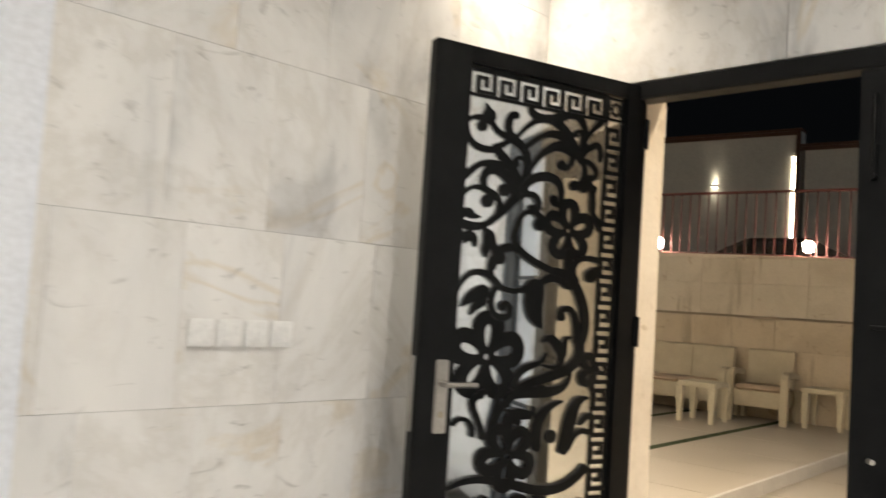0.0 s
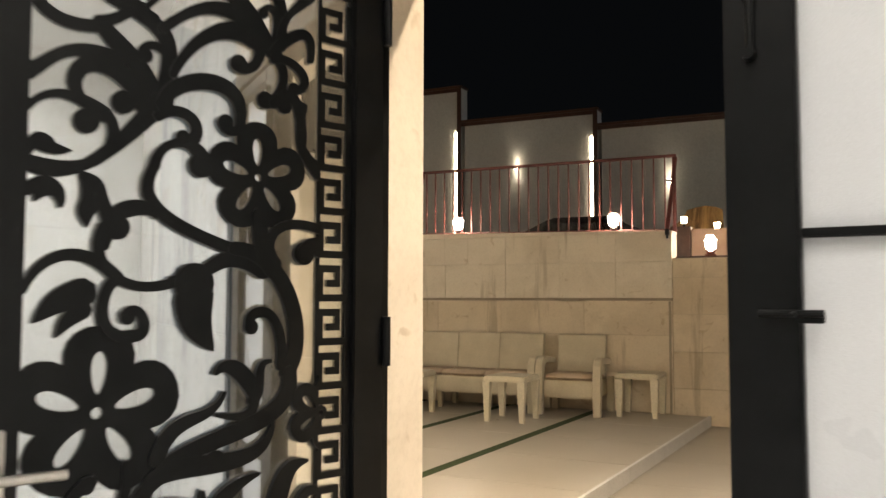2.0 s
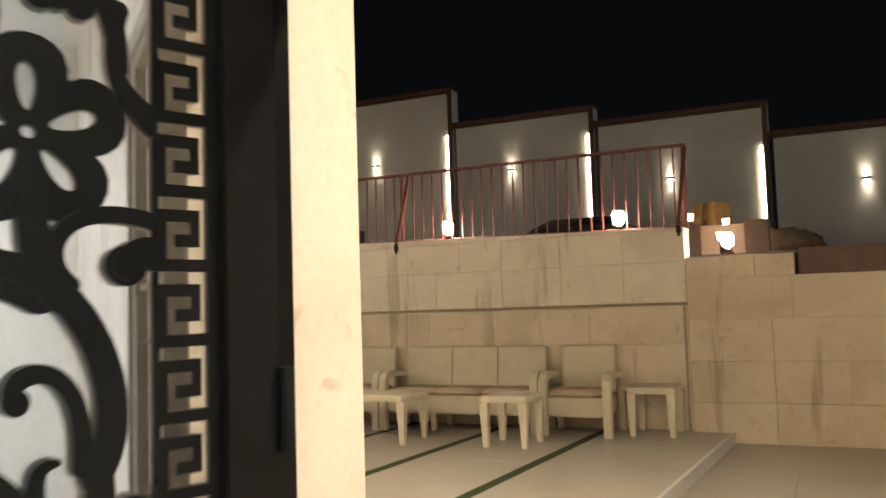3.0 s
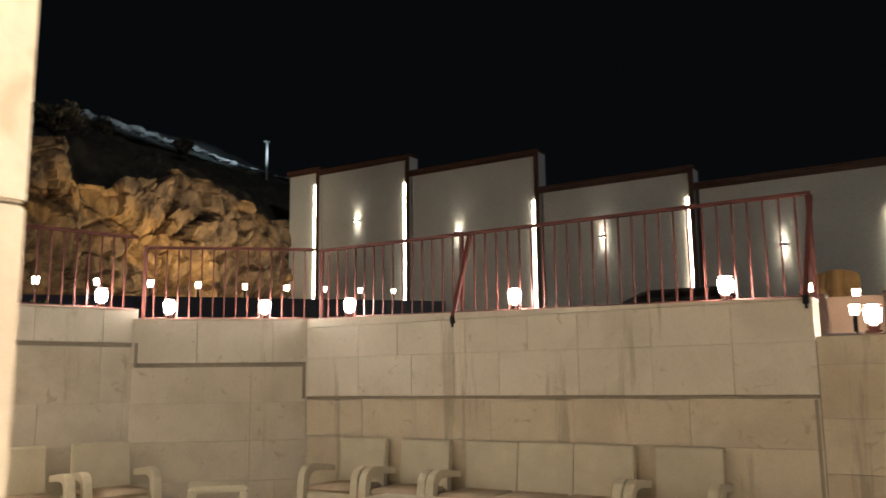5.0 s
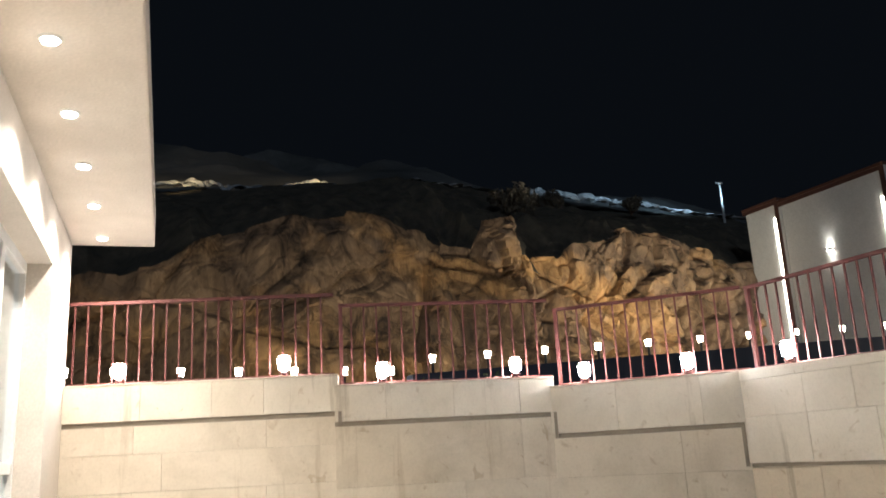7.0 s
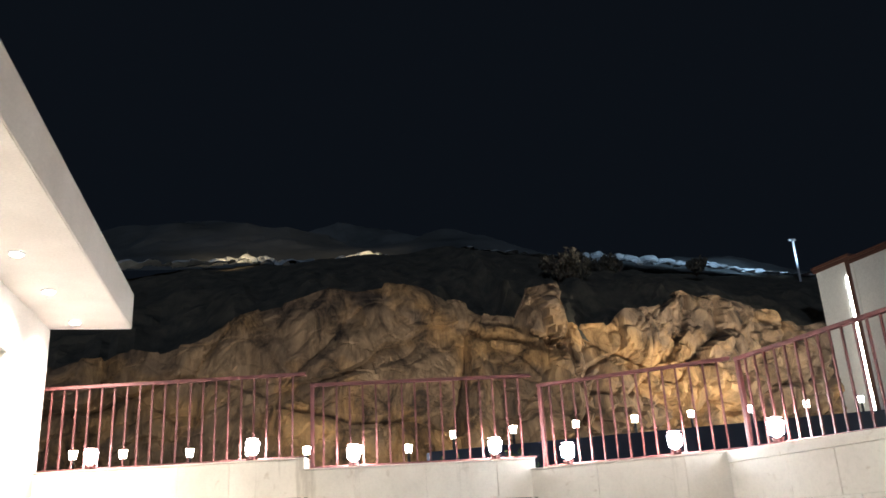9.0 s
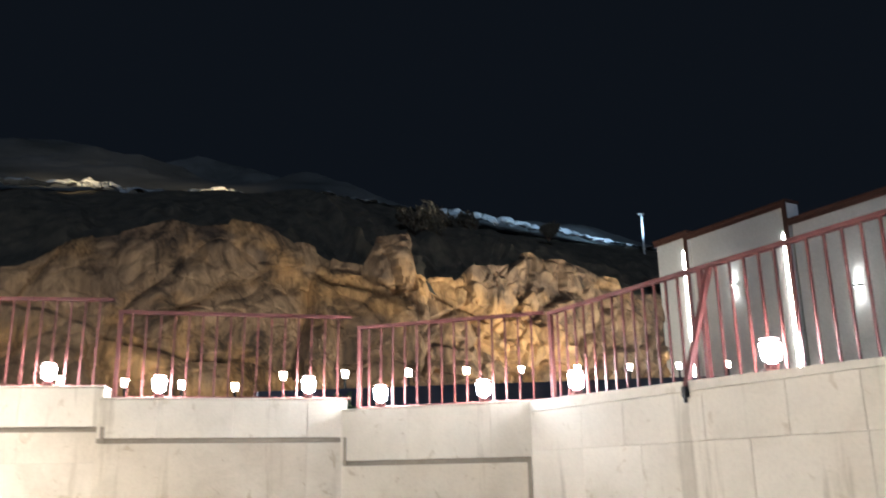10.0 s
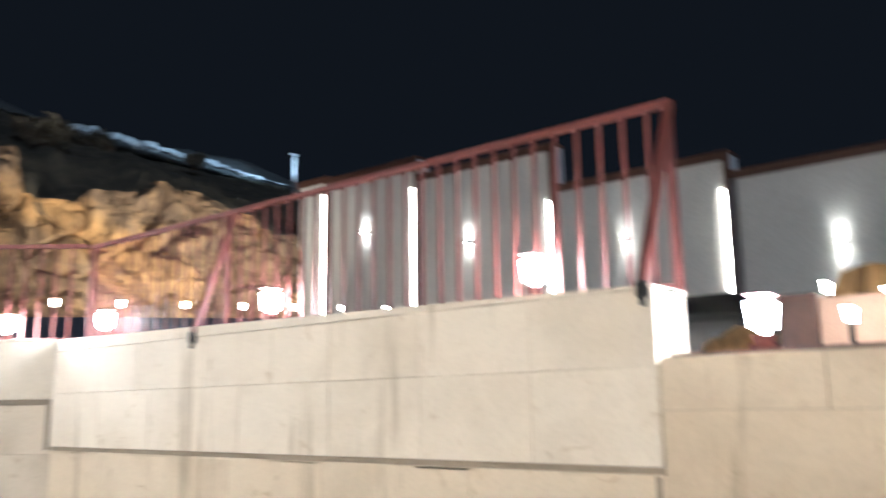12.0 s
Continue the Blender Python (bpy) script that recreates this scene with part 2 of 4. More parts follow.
def bar(bm, a, b, w, d, up=(0, 0, 1)):
    """A rectangular bar from a to b."""
    a, b = Vector(a), Vector(b)
    z = (b - a).normalized()
    x = z.cross(Vector(up))
    x = x.normalized() if x.length > 1e-4 else Vector((1, 0, 0))
    y = z.cross(x)
    m = Matrix((x, y, z)).transposed().to_4x4()
    m.translation = (a + b) / 2
    bmesh.ops.create_cube(bm, size=1, matrix=m @ Matrix.Diagonal((w, d, (b - a).length, 1)))
    return bm


def prism(bm, outline, d0, d1, axes="xz"):
    """An outline of 2D points, extruded along the third axis from d0 to d1."""
    def point(p, d):
        return {"xz": (p[0], d, p[1]), "yz": (d, p[0], p[1]), "xy": (p[0], p[1], d)}[axes]
    a = [bm.verts.new(point(p, d0)) for p in outline]
    b = [bm.verts.new(point(p, d1)) for p in outline]
    faces = [bm.faces.new(a), bm.faces.new(b[::-1])]
    n = len(a)
    for i in range(n):
        faces.append(bm.faces.new((a[i], b[i], b[(i + 1) % n], a[(i + 1) % n])))
    return faces


def mesh_of(bm, material, smooth=False):
    bmesh.ops.recalc_face_normals(bm, faces=bm.faces[:])
    me = bpy.data.meshes.new("mesh")
    bm.to_mesh(me)
    bm.free()
    me.materials.append(material)
    if smooth:
        for p in me.polygons:
            p.use_smooth = True
    return me


def part(name, bm, material, parent, label="", smooth=False):
    ob = new(name, mesh_of(bm, material, smooth))
    ob.parent = parent
    return tagged(ob, label)


def thing(name, where, label, category, group="", kind=""):
    ob = new(name)
    ob.matrix_world = where
    return tagged(ob, label, category, group, kind)


def solid(name, bm, material, label, category, where=None, kind="structure"):
    ob = new(name, mesh_of(bm, material))
    if where is not None:
        ob.matrix_world = where
    return tagged(ob, label, category, "", kind)


def piece(name, me, parent, where):
    ob = new(name, me)
    ob.parent = parent
    ob.matrix_local = where
    return ob


SLABS = {}


def slab_mesh(w, h, d, material, bevel=0.002):
    """A stone slab, base corner at the origin, shared between alike pieces."""
    key = (round(w, 3), round(h, 3), round(d, 3), material.name)
    if key not in SLABS:
        SLABS[key] = mesh_of(box(bmesh.new(), 0, 0, 0, w, d, h, bevel), material)
    return SLABS[key]


def courses(parent, length, levels, material, widths, depth=0.03, gap=0.003, seed=1):
    """Slabs laid in courses over the face of a wall that runs along its own x, face at y = 0, pieces proud towards -y."""
    rng = random.Random(seed)
    for z0, z1 in zip(levels, levels[1:]):
        x = 0.0
        while x < length - 0.02:
            w = min(rng.choice(widths), length - x)
            if length - x - w < 0.18:
                w = length - x
            d = depth + rng.choice((0, 0, 0.001, 0.002))
            piece("slab", slab_mesh(w - gap, z1 - z0 - gap, d, material), parent, pose(x + gap / 2, -d, z0 + gap / 2))
            x += w


# ---- ground ----
def stripe_x(x, y):
    """The x of a floor line that passes x at y = 9.5; the floor is laid slightly askew."""
    return x + 0.05 * (y - 9.5)


ground = solid("ground", box(bmesh.new(), -120, -60, -0.35, 90, 160, -0.30), ASPHALT, "dark asphalt ground all around", "ground")
floor = solid("floor", box(bmesh.new(), -14.5, 3.6, -0.30, 5.0, 11.6, -0.012), JOINT, "mortar bed under the courtyard tiles", "floor")
terrace = solid("pavement", box(bmesh.new(), -70, 11.80, -0.2, 40, 70, 1.72), ASPHALT, "dark upper terrace behind the retaining walls", "pavement")
terrace_side = bmesh.new()
prism(terrace_side, ((-70, 11.78), (-10.2, 11.78), (-11.55, 10.5), (-12.15, 8.5), (-13.3, 5.6), (-14.5, -40), (-70, -40)), -0.2, 1.72, "xy")
solid("pavement_side", terrace_side, ASPHALT, "dark ground above the side retaining wall", "pavement")

platform = bmesh.new()
prism(platform, ((-13.4, 4.2), (stripe_x(-5.10, 4.2), 4.2), (stripe_x(-5.10, 11.44), 11.44), (-13.4, 11.44)), -0.012, 0.086, "xy")
platform = solid("floor_platform", platform, JOINT, "bed of the raised seating platform", "floor")

# ---- retaining walls ----
BACK_Y = 11.47
LEVELS = (0.1, 0.50, 0.89, 1.245)


def wall_segment(name, start, end, top, groove, levels, seed, material, band, widths=(0.62, 0.78, 0.95, 1.1), rise=0.0):
    """A retaining wall: slabs in courses, a groove, a paler band and a coping on top that may rise towards its start."""
    a, b = Vector((*start, 0)), Vector((*end, 0))
    a, b = a - (b - a).normalized() * 0.03, b + (b - a).normalized() * 0.02
    length = (b - a).length
    m = Matrix.Translation(a) @ pose(0, 0, 0, 0, 0, math.degrees(math.atan2((b - a).y, (b - a).x)))
    bm = bmesh.new()
    box(bm, 0, 0, -0.1, length, 0.25, top - 0.002)
    wall = solid(name, bm, JOINT, "limestone-clad retaining wall with stained slabs", "wall", m)
    courses(wall, length, [*levels, groove - 0.03], material, widths, gap=0.002, seed=seed)
    courses(wall, length, [groove + 0.012, *band, top - 0.012], PALE, (0.46, 0.62, 0.74), depth=0.042, gap=0.002, seed=seed + 1)
    strip = bmesh.new()
    box(strip, 0, -0.018, groove - 0.028, length, 0, groove + 0.010)
    part("groove", strip, GROUT, wall, "recessed dark groove between the slabs")
    cap = bmesh.new()
    prism(cap, ((0, top - 0.010), (length, top - 0.010), (length, top + 0.004), (0, top + 0.004 + rise)), -0.046, 0.27, "xz")
    part("coping", cap, PALE, wall)
    return wall


wall_back = wall_segment("wall_back", (-10.15, BACK_Y), (-5.36, BACK_Y), 1.965, 1.262, LEVELS, 5, STONE, (1.65,), rise=0.078)
wall_left_1 = wall_segment("wall_left_1", (-11.38, 10.37), (-10.13, 11.45), 2.045, 1.60, (0.1, 0.47, 0.85, 1.22), 11, SIDE, (), (1.15, 1.4, 1.7))
wall_left_2 = wall_segment("wall_left_2", (-11.95, 8.45), (-11.40, 10.36), 2.137, 1.80, (0.1, 0.47, 0.85, 1.24), 13, SIDE, (), (1.15, 1.4, 1.7))
wall_left_3 = wall_segment("wall_left_3", (-13.02, 5.75), (-11.97, 8.44), 2.235, 1.895, (0.1, 0.5, 0.9, 1.3, 1.62), 17, SIDE, (), (1.15, 1.4, 1.7))
right = bmesh.new()
prism(right, ((0, -0.1), (8.0, -0.1), (8.0, 1.30), (3.2, 1.30), (3.2, 1.49), (0.93, 1.49), (0.93, 1.685), (0, 1.685)), 0, 0.3, "xz")
wall_right = solid("wall_back_right", right, JOINT, "lower limestone retaining wall beside the seating platform", "wall", pose(-5.339, BACK_Y, 0))
courses(wall_right, 8.0, (0.0, 0.36, 0.73, 1.11, 1.485), STONE, (0.6, 0.72, 0.9), seed=23)
courses(wall_right, 0.93, (1.485, 1.68), STONE, (0.6, 0.72), seed=29)
edge = bmesh.new()
box(edge, 0, -0.055, 0.1, 0.024, 0, 1.24)
part("groove", edge, GROUT, wall_back, "recessed upright groove").matrix_local = pose(4.80, 0.02, 0)
side = solid("wall_east", box(bmesh.new(), 3.0, 3.4, -0.1, 3.3, 11.4, 3.0), PALE, "plain stone wall closing the courtyard", "wall")

for wall, x, z0, z1 in ((wall_left_1, 0.03, 1.572, 1.81), (wall_left_2, 0.03, 1.772, 1.905), (wall_left_1, 1.655, 1.25, 1.61)):
    mark = bmesh.new()
    box(mark, x, -0.046, z0, x + 0.03, 0.0, z1)
    part("groove", mark, GROUT, wall, "recessed upright groove")

# ---- house ----
house_wall = bmesh.new()
for u0, u1, v0, v1, z0, z1 in ((-0.70, -0.052, 0.02, 0.285, -0.1, 3.9), (1.60, 7.4, 0.02, 0.285, -0.1, 3.9), (-0.052, 1.60, 0.02, 0.285, 2.185, 3.9)):
    box(house_wall, u0, v0, z0, u1, v1, z1)
solid("wall_door", house_wall, JAMB, "pale stone house wall around the entrance", "wall", HOUSE)
volume = bmesh.new()
box(volume, -0.80, 0.287, -0.1, -0.542, 0.838, 3.57)
return_wall = solid("wall_return", volume, JAMB, "return wall of the house beside the entrance", "wall", HOUSE)
for z0, z1 in ((-0.05, 0.78), (0.78, 1.58), (1.58, 2.36), (2.36, 3.15), (3.15, 3.57)):
    piece("slab", slab_mesh(0.569, z1 - z0 - 0.003, 0.022, JAMB, 0.003), return_wall, pose(-0.520, 0.289, z0, 0, 0, 90))
    piece("slab", slab_mesh(0.256, z1 - z0 - 0.005, 0.02, JAMB), return_wall, pose(-0.80, 0.840, z0))

facade = bmesh.new()
for u0, u1, z0, z1 in ((-1.15, -0.802, -0.1, 3.545), (-6.98, -1.15, 3.08, 3.545), (-8.21, -6.98, -0.1, 3.545)):
    box(facade, u0, 0.44, z0, u1, 0.72, z1)
solid("wall_facade", facade, CREAM, "white plastered house facade facing the courtyard", "wall", HOUSE)
window = thing("window_1", HOUSE, "tall glazed front in white frames, reflecting the courtyard", "window", "", "structure")
BAY = 5.83 / 6
for k in range(6):
    u0 = -6.98 + BAY * k
    u1 = u0 + BAY
    fr = bmesh.new()
    for b in ((u0, 0.455, 0.0, u0 + 0.06, 0.535, 3.08), (u1 - 0.06, 0.455, 0.0, u1, 0.535, 3.08), (u0 + 0.06, 0.455, 0.0, u1 - 0.06, 0.535, 0.10), (u0 + 0.06, 0.455, 2.99, u1 - 0.06, 0.535, 3.08), (u0 + 0.06, 0.465, 1.50, u1 - 0.06, 0.525, 1.58)):
        box(fr, *b)
    part("window_frame", fr, PLASTER, window)
    for z0, z1 in ((0.09, 1.51), (1.57, 3.0)):
        gl = part("pane", box(bmesh.new(), u0 + 0.05, 0.49, z0, u1 - 0.05, 0.50, z1), COATED, window)
        gl.visible_shadow = False
room = bmesh.new()
box(room, -7.2, -1.6, -0.1, -0.9, -1.5, 3.5)
solid("wall_room", room, PLASTER, "plain wall of the dark room behind the glazed front", "wall", HOUSE)

# soffit with its downlights; the run beyond u = 0 is unseen and added
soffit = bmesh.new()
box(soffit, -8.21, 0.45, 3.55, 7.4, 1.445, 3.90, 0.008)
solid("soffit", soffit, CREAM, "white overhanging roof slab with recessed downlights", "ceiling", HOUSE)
roof = bmesh.new()
box(roof, -9.2, -6.0, 3.952, 7.6, 0.9, 4.15)
solid("roof", roof, PLASTER, "flat roof slab of the house", "roof", HOUSE)


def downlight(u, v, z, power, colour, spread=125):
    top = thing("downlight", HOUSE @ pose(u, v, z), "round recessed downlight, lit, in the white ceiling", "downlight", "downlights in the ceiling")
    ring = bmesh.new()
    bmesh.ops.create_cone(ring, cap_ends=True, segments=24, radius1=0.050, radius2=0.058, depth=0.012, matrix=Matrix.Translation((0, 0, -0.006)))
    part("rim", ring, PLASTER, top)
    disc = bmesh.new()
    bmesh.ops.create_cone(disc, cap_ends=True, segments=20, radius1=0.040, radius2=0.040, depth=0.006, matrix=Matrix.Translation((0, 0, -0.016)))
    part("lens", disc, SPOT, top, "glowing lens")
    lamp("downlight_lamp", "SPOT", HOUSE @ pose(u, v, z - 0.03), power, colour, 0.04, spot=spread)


# those from u = 0.6 on are unseen, added as fill for the right side
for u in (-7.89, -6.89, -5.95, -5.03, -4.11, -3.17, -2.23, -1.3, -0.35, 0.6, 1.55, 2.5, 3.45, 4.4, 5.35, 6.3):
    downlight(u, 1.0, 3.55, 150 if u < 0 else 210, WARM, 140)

# interior
INT = 3.05
for name, b, mat_, label in (
        ("wall_marble", (-0.80, -6.0, -0.1, -0.53, 0.018, INT), PALE_JOINT, "backing of the white marble wall"),
        ("wall_inner_right", (4.6, -6.0, -0.1, 4.8, 0.018, INT), PLASTER, "plain white inner wall"),
        ("wall_inner_back", (-0.5, -6.2, -0.1, 4.6, -6.0, INT), PLASTER, "plain white inner wall behind the entrance"),
        ("ceiling", (-0.8, -6.2, INT, 4.8, 0.018, INT + 0.15), PLASTER, "white plastered ceiling of the entrance hall"),
        ("floor_inside", (-0.8, -6.2, -0.12, 4.8, 0.3, 0.0), MARBLE, "pale polished stone floor of the hall")):
    ob = solid(name, box(bmesh.new(), *b), mat_, label, name.split("_")[0], HOUSE)
    if name == "wall_marble":
        marble = ob
rng = random.Random(4)
for z0, z1 in ((0.0, 0.29), (0.29, 0.85), (0.85, 1.415), (1.415, 1.98), (1.98, 2.54), (2.54, INT)):
    v1 = 0.016
    while v1 > -5.9:
        v0 = max(v1 - (0.28 if v1 > 0 else rng.choice((0.32, 0.36, 0.40))), -5.98)
        # corner slabs get a blue-grey copy: the corner's shading put into their colour
        piece("slab", slab_mesh(v1 - v0 - 0.0007, z1 - z0 - 0.0010, 0.03, MARBLE_SHADE if v1 > 0 and z0 < 1.9 else MARBLE, 0.0008), marble, pose(-0.50, v0 + 0.0006, z0 + 0.0006, 0, 0, 90))
        v1 = v0
lining = solid("wall_marble_front", box(bmesh.new(), -0.498, 0.004, 2.172, 4.58, 0.018, 2.175), PALE_JOINT, "backing of the marble over the entrance", "wall", HOUSE)
for u0, u1, z0, z1 in ((-0.498, 0.6, 2.172, INT), (0.6, 1.9, 2.172, INT), (1.9, 3.2, 2.172, INT), (3.2, 4.58, 2.172, INT), (-0.498, -0.075, 0.0, 1.1), (-0.498, -0.075, 1.1, 2.172), (1.62, 2.9, 0.0, 1.1), (1.62, 2.9, 1.1, 2.172), (2.9, 4.58, 0.0, 1.1), (2.9, 4.58, 1.1, 2.172)):
    piece("slab", slab_mesh(u1 - u0 - 0.002, z1 - z0 - 0.002, 0.03, BEIGE if (u1 < 0 and z1 < 2.3) else MARBLE, 0.0012), lining, pose(u0 + 0.001, -0.012, z0 + 0.001))
nib = solid("wall_pier", box(bmesh.new(), -0.498, -2.55, 0, -0.40, -2.175, INT - 0.002, 0.006), COOL, "white painted pier against the marble wall", "wall", HOUSE)
for u, v in ((0.85, -1.3), (0.85, -2.6), (2.2, -1.0), (2.0, -2.4), (3.6, -1.0), (3.6, -2.4), (0.85, -3.9), (2.2, -3.9)):
    downlight(u, v, INT, 108 if u > 3 else 50, (1.0, 0.95, 0.88), 160)
downlight(-0.29, -0.36, INT, 85, (1.0, 0.86, 0.68), 105)

# ---- entrance door ----
door_frame = thing("door_frame", HOUSE, "black steel door frame set in the stone opening", "door frame", "", "structure")
for n, b in (("jamb_post", (-0.072, -0.035, 0.0, -0.006, 0.06, 2.162)), ("jamb_post", (1.50, -0.035, 0.0, 1.575, 0.06, 2.162)), ("lintel", (-0.006, -0.035, 2.090, 1.50, 0.06, 2.162))):
    part(n, box(bmesh.new(), *b, 0.004), BLACK, door_frame)
fixed = thing("door_2", HOUSE, "closed black steel door leaf with frosted white glass", "door", "", "structure")
for b in ((0.862, -0.03, 0.01, 0.995, 0.03, 2.086), (1.375, -0.03, 0.01, 1.495, 0.03, 2.086), (0.995, -0.03, 2.035, 1.375, 0.03, 2.086), (0.995, -0.03, 0.01, 1.375, 0.03, 0.13)):
    part("stile", box(bmesh.new(), *b, 0.004), BLACK, fixed)
for z in (0.69, 1.377):
    part("glazing_bar", box(bmesh.new(), 0.995, -0.022, z - 0.009, 1.375, 0.012, z + 0.009, 0.002), BLACK, fixed)
for z0, z1 in ((0.13, 0.681), (0.699, 1.368), (1.386, 2.035)):
    part("pane", box(bmesh.new(), 0.995, 0.0, z0, 1.375, 0.008, z1), FROSTED, fixed, "frosted white pane")

leaf_angle = math.degrees(math.atan2(-0.704, -0.291))
LEAF = pose(-4.83, 4.50, 0, 0, 0, leaf_angle)
door = thing("door_1", LEAF, "open black steel door leaf with cut-out flower scrollwork over glass", "door", "", "structure")
for n, b in (("stile", (0.0, -0.025, 0.012, 0.088, 0.025, 2.148)), ("stile", (0.828, -0.025, 0.012, 0.978, 0.025, 2.148)), ("rail", (0.088, -0.025, 2.085, 0.828, 0.025, 2.148)), ("rail", (0.088, -0.025, 0.012, 0.828, 0.025, 0.16))):
    part(n, box(bmesh.new(), *b, 0.003), BLACK, door)
pane = part("pane", box(bmesh.new(), 0.088, -0.004, 0.16, 0.828, 0.002, 2.085), COATED, door, "clear glass pane behind the scrollwork")
pane.visible_shadow = False


# ---- railings and lamps on the walls ----
def railing(a, b, base, height, ends=(True, True), fall=0.0):
    """A painted rail from a to b with upright bars; its foot may fall towards b."""
    a, b = Vector((*a, base)), Vector((*b, base))
    length = (b - a).length
    m = Matrix.Translation(a) @ pose(0, 0, 0, 0, 0, math.degrees(math.atan2((b - a).y, (b - a).x)))
    rail = thing("railing", m, "oxide-red painted steel railing on the retaining wall", "railing", "railings on the walls")
    part("top_rail", bar(bmesh.new(), (0, 0, height), (length, 0, height), 0.045, 0.028), RED, rail)
    part("bottom_rail", bar(bmesh.new(), (0, 0, 0.022), (length, 0, 0.022 - fall), 0.035, 0.02), RED, rail)
    post = mesh_of(bar(bmesh.new(), (0, 0, -fall), (0, 0, height - 0.014), 0.034, 0.034), RED)
    for x, on in ((0.021, ends[0]), (length - 0.021, ends[1])):
        if on:
            piece("post", post, rail, pose(x, 0, 0))
    n = max(2, round(length / 0.118))
    rod = mesh_of(bar(bmesh.new(), (0, 0, 0.02 - fall), (0, 0, height - 0.014), 0.015, 0.015), RED)
    for i in range(1, n):
        piece("baluster", rod, rail, pose(length * i / n, 0, 0))
    return rail


railing((-10.16, 11.70), (-8.40, 11.70), 2.049, 0.736, fall=0.029)
railing((-8.40, 11.70), (-5.33, 11.70), 2.020, 0.765, (False, True), 0.05)
railing((-11.52, 10.53), (-10.20, 11.68), 2.05, 0.75, (True, False))
railing((-12.13, 8.53), (-11.56, 10.48), 2.142, 0.76, (True, False))
railing((-13.17, 5.83), (-12.15, 8.49), 2.24, 0.77, (True, False))


def brace(x):
    """A raking stay from the top rail down to a bracket on the face of the wall."""
    st = thing("railing_stay", pose(x, 11.70, 0), "raking red steel stay bolted to the wall face", "railing stay", "railing stays")
    part("stay", bar(bmesh.new(), (0.07, -0.03, 2.76), (0.02, -0.278, 1.97), 0.035, 0.035, (1, 0, 0)), RED, st)
    br = bmesh.new()
    box(br, -0.002, -0.302, 1.915, 0.042, -0.262, 1.985, 0.006)
    tube(br, (0.02, -0.29, 1.915), (0.02, -0.29, 1.885), 0.012, 10)
    part("bracket", br, BLACK, st, "dark bolted bracket")


brace(-8.38)
brace(-5.40)


def globe_lamp(where):
    """A short lantern: red foot, tapered glowing glass and a flat cap."""
    g = thing("lantern", where, "short lit lantern with tapered opal glass on a red foot", "lamp", "lanterns on the walls")
    glass = bmesh.new()
    tube(glass, (0, 0, 0.05), (0, 0, 0.195), 0.046, 20, 0.062)
    bmesh.ops.bevel(glass, geom=[e for e in glass.edges if abs(e.verts[0].co.z - e.verts[1].co.z) < 1e-5], offset=0.026, segments=4, affect="EDGES")
    part("glass", glass, GLOBE, g, "glowing opal glass", True)
    base = bmesh.new()
    tube(base, (0, 0, 0), (0, 0, 0.018), 0.055, 16)
    tube(base, (0, 0, 0.018), (0, 0, 0.052), 0.036, 16, 0.045)
    part("foot", base, RED, g)
    part("cap", tube(bmesh.new(), (0, 0, 0.196), (0, 0, 0.206), 0.058, 20, 0.03), RED, g)
    return g


first = globe_lamp(pose(-9.653, 11.56, 2.040))
for x, y, z in ((-7.80, 11.56, 2.010), (-5.97, 11.56, 1.980), (-10.50, 11.24, 2.049), (-11.21, 10.62, 2.049), (-11.55, 10.08, 2.141), (-11.93, 8.88, 2.141), (-12.22, 8.03, 2.239), (-12.81, 6.66, 2.239)):
    copy_thing(first, pose(x, y, z))


# ---- seating ----
def arm_outline():
    """Side view of an arm: a band that rises from the front foot and curves over to the back."""
    outer = [(0.0, 0.0), (0.005, 0.40), (0.02, 0.50), (0.06, 0.555), (0.13, 0.58), (0.22, 0.575), (0.46, 0.545)]
    inner = [(0.46, 0.49), (0.22, 0.515), (0.14, 0.515), (0.095, 0.485), (0.075, 0.42), (0.07, 0.0)]
    return outer + inner


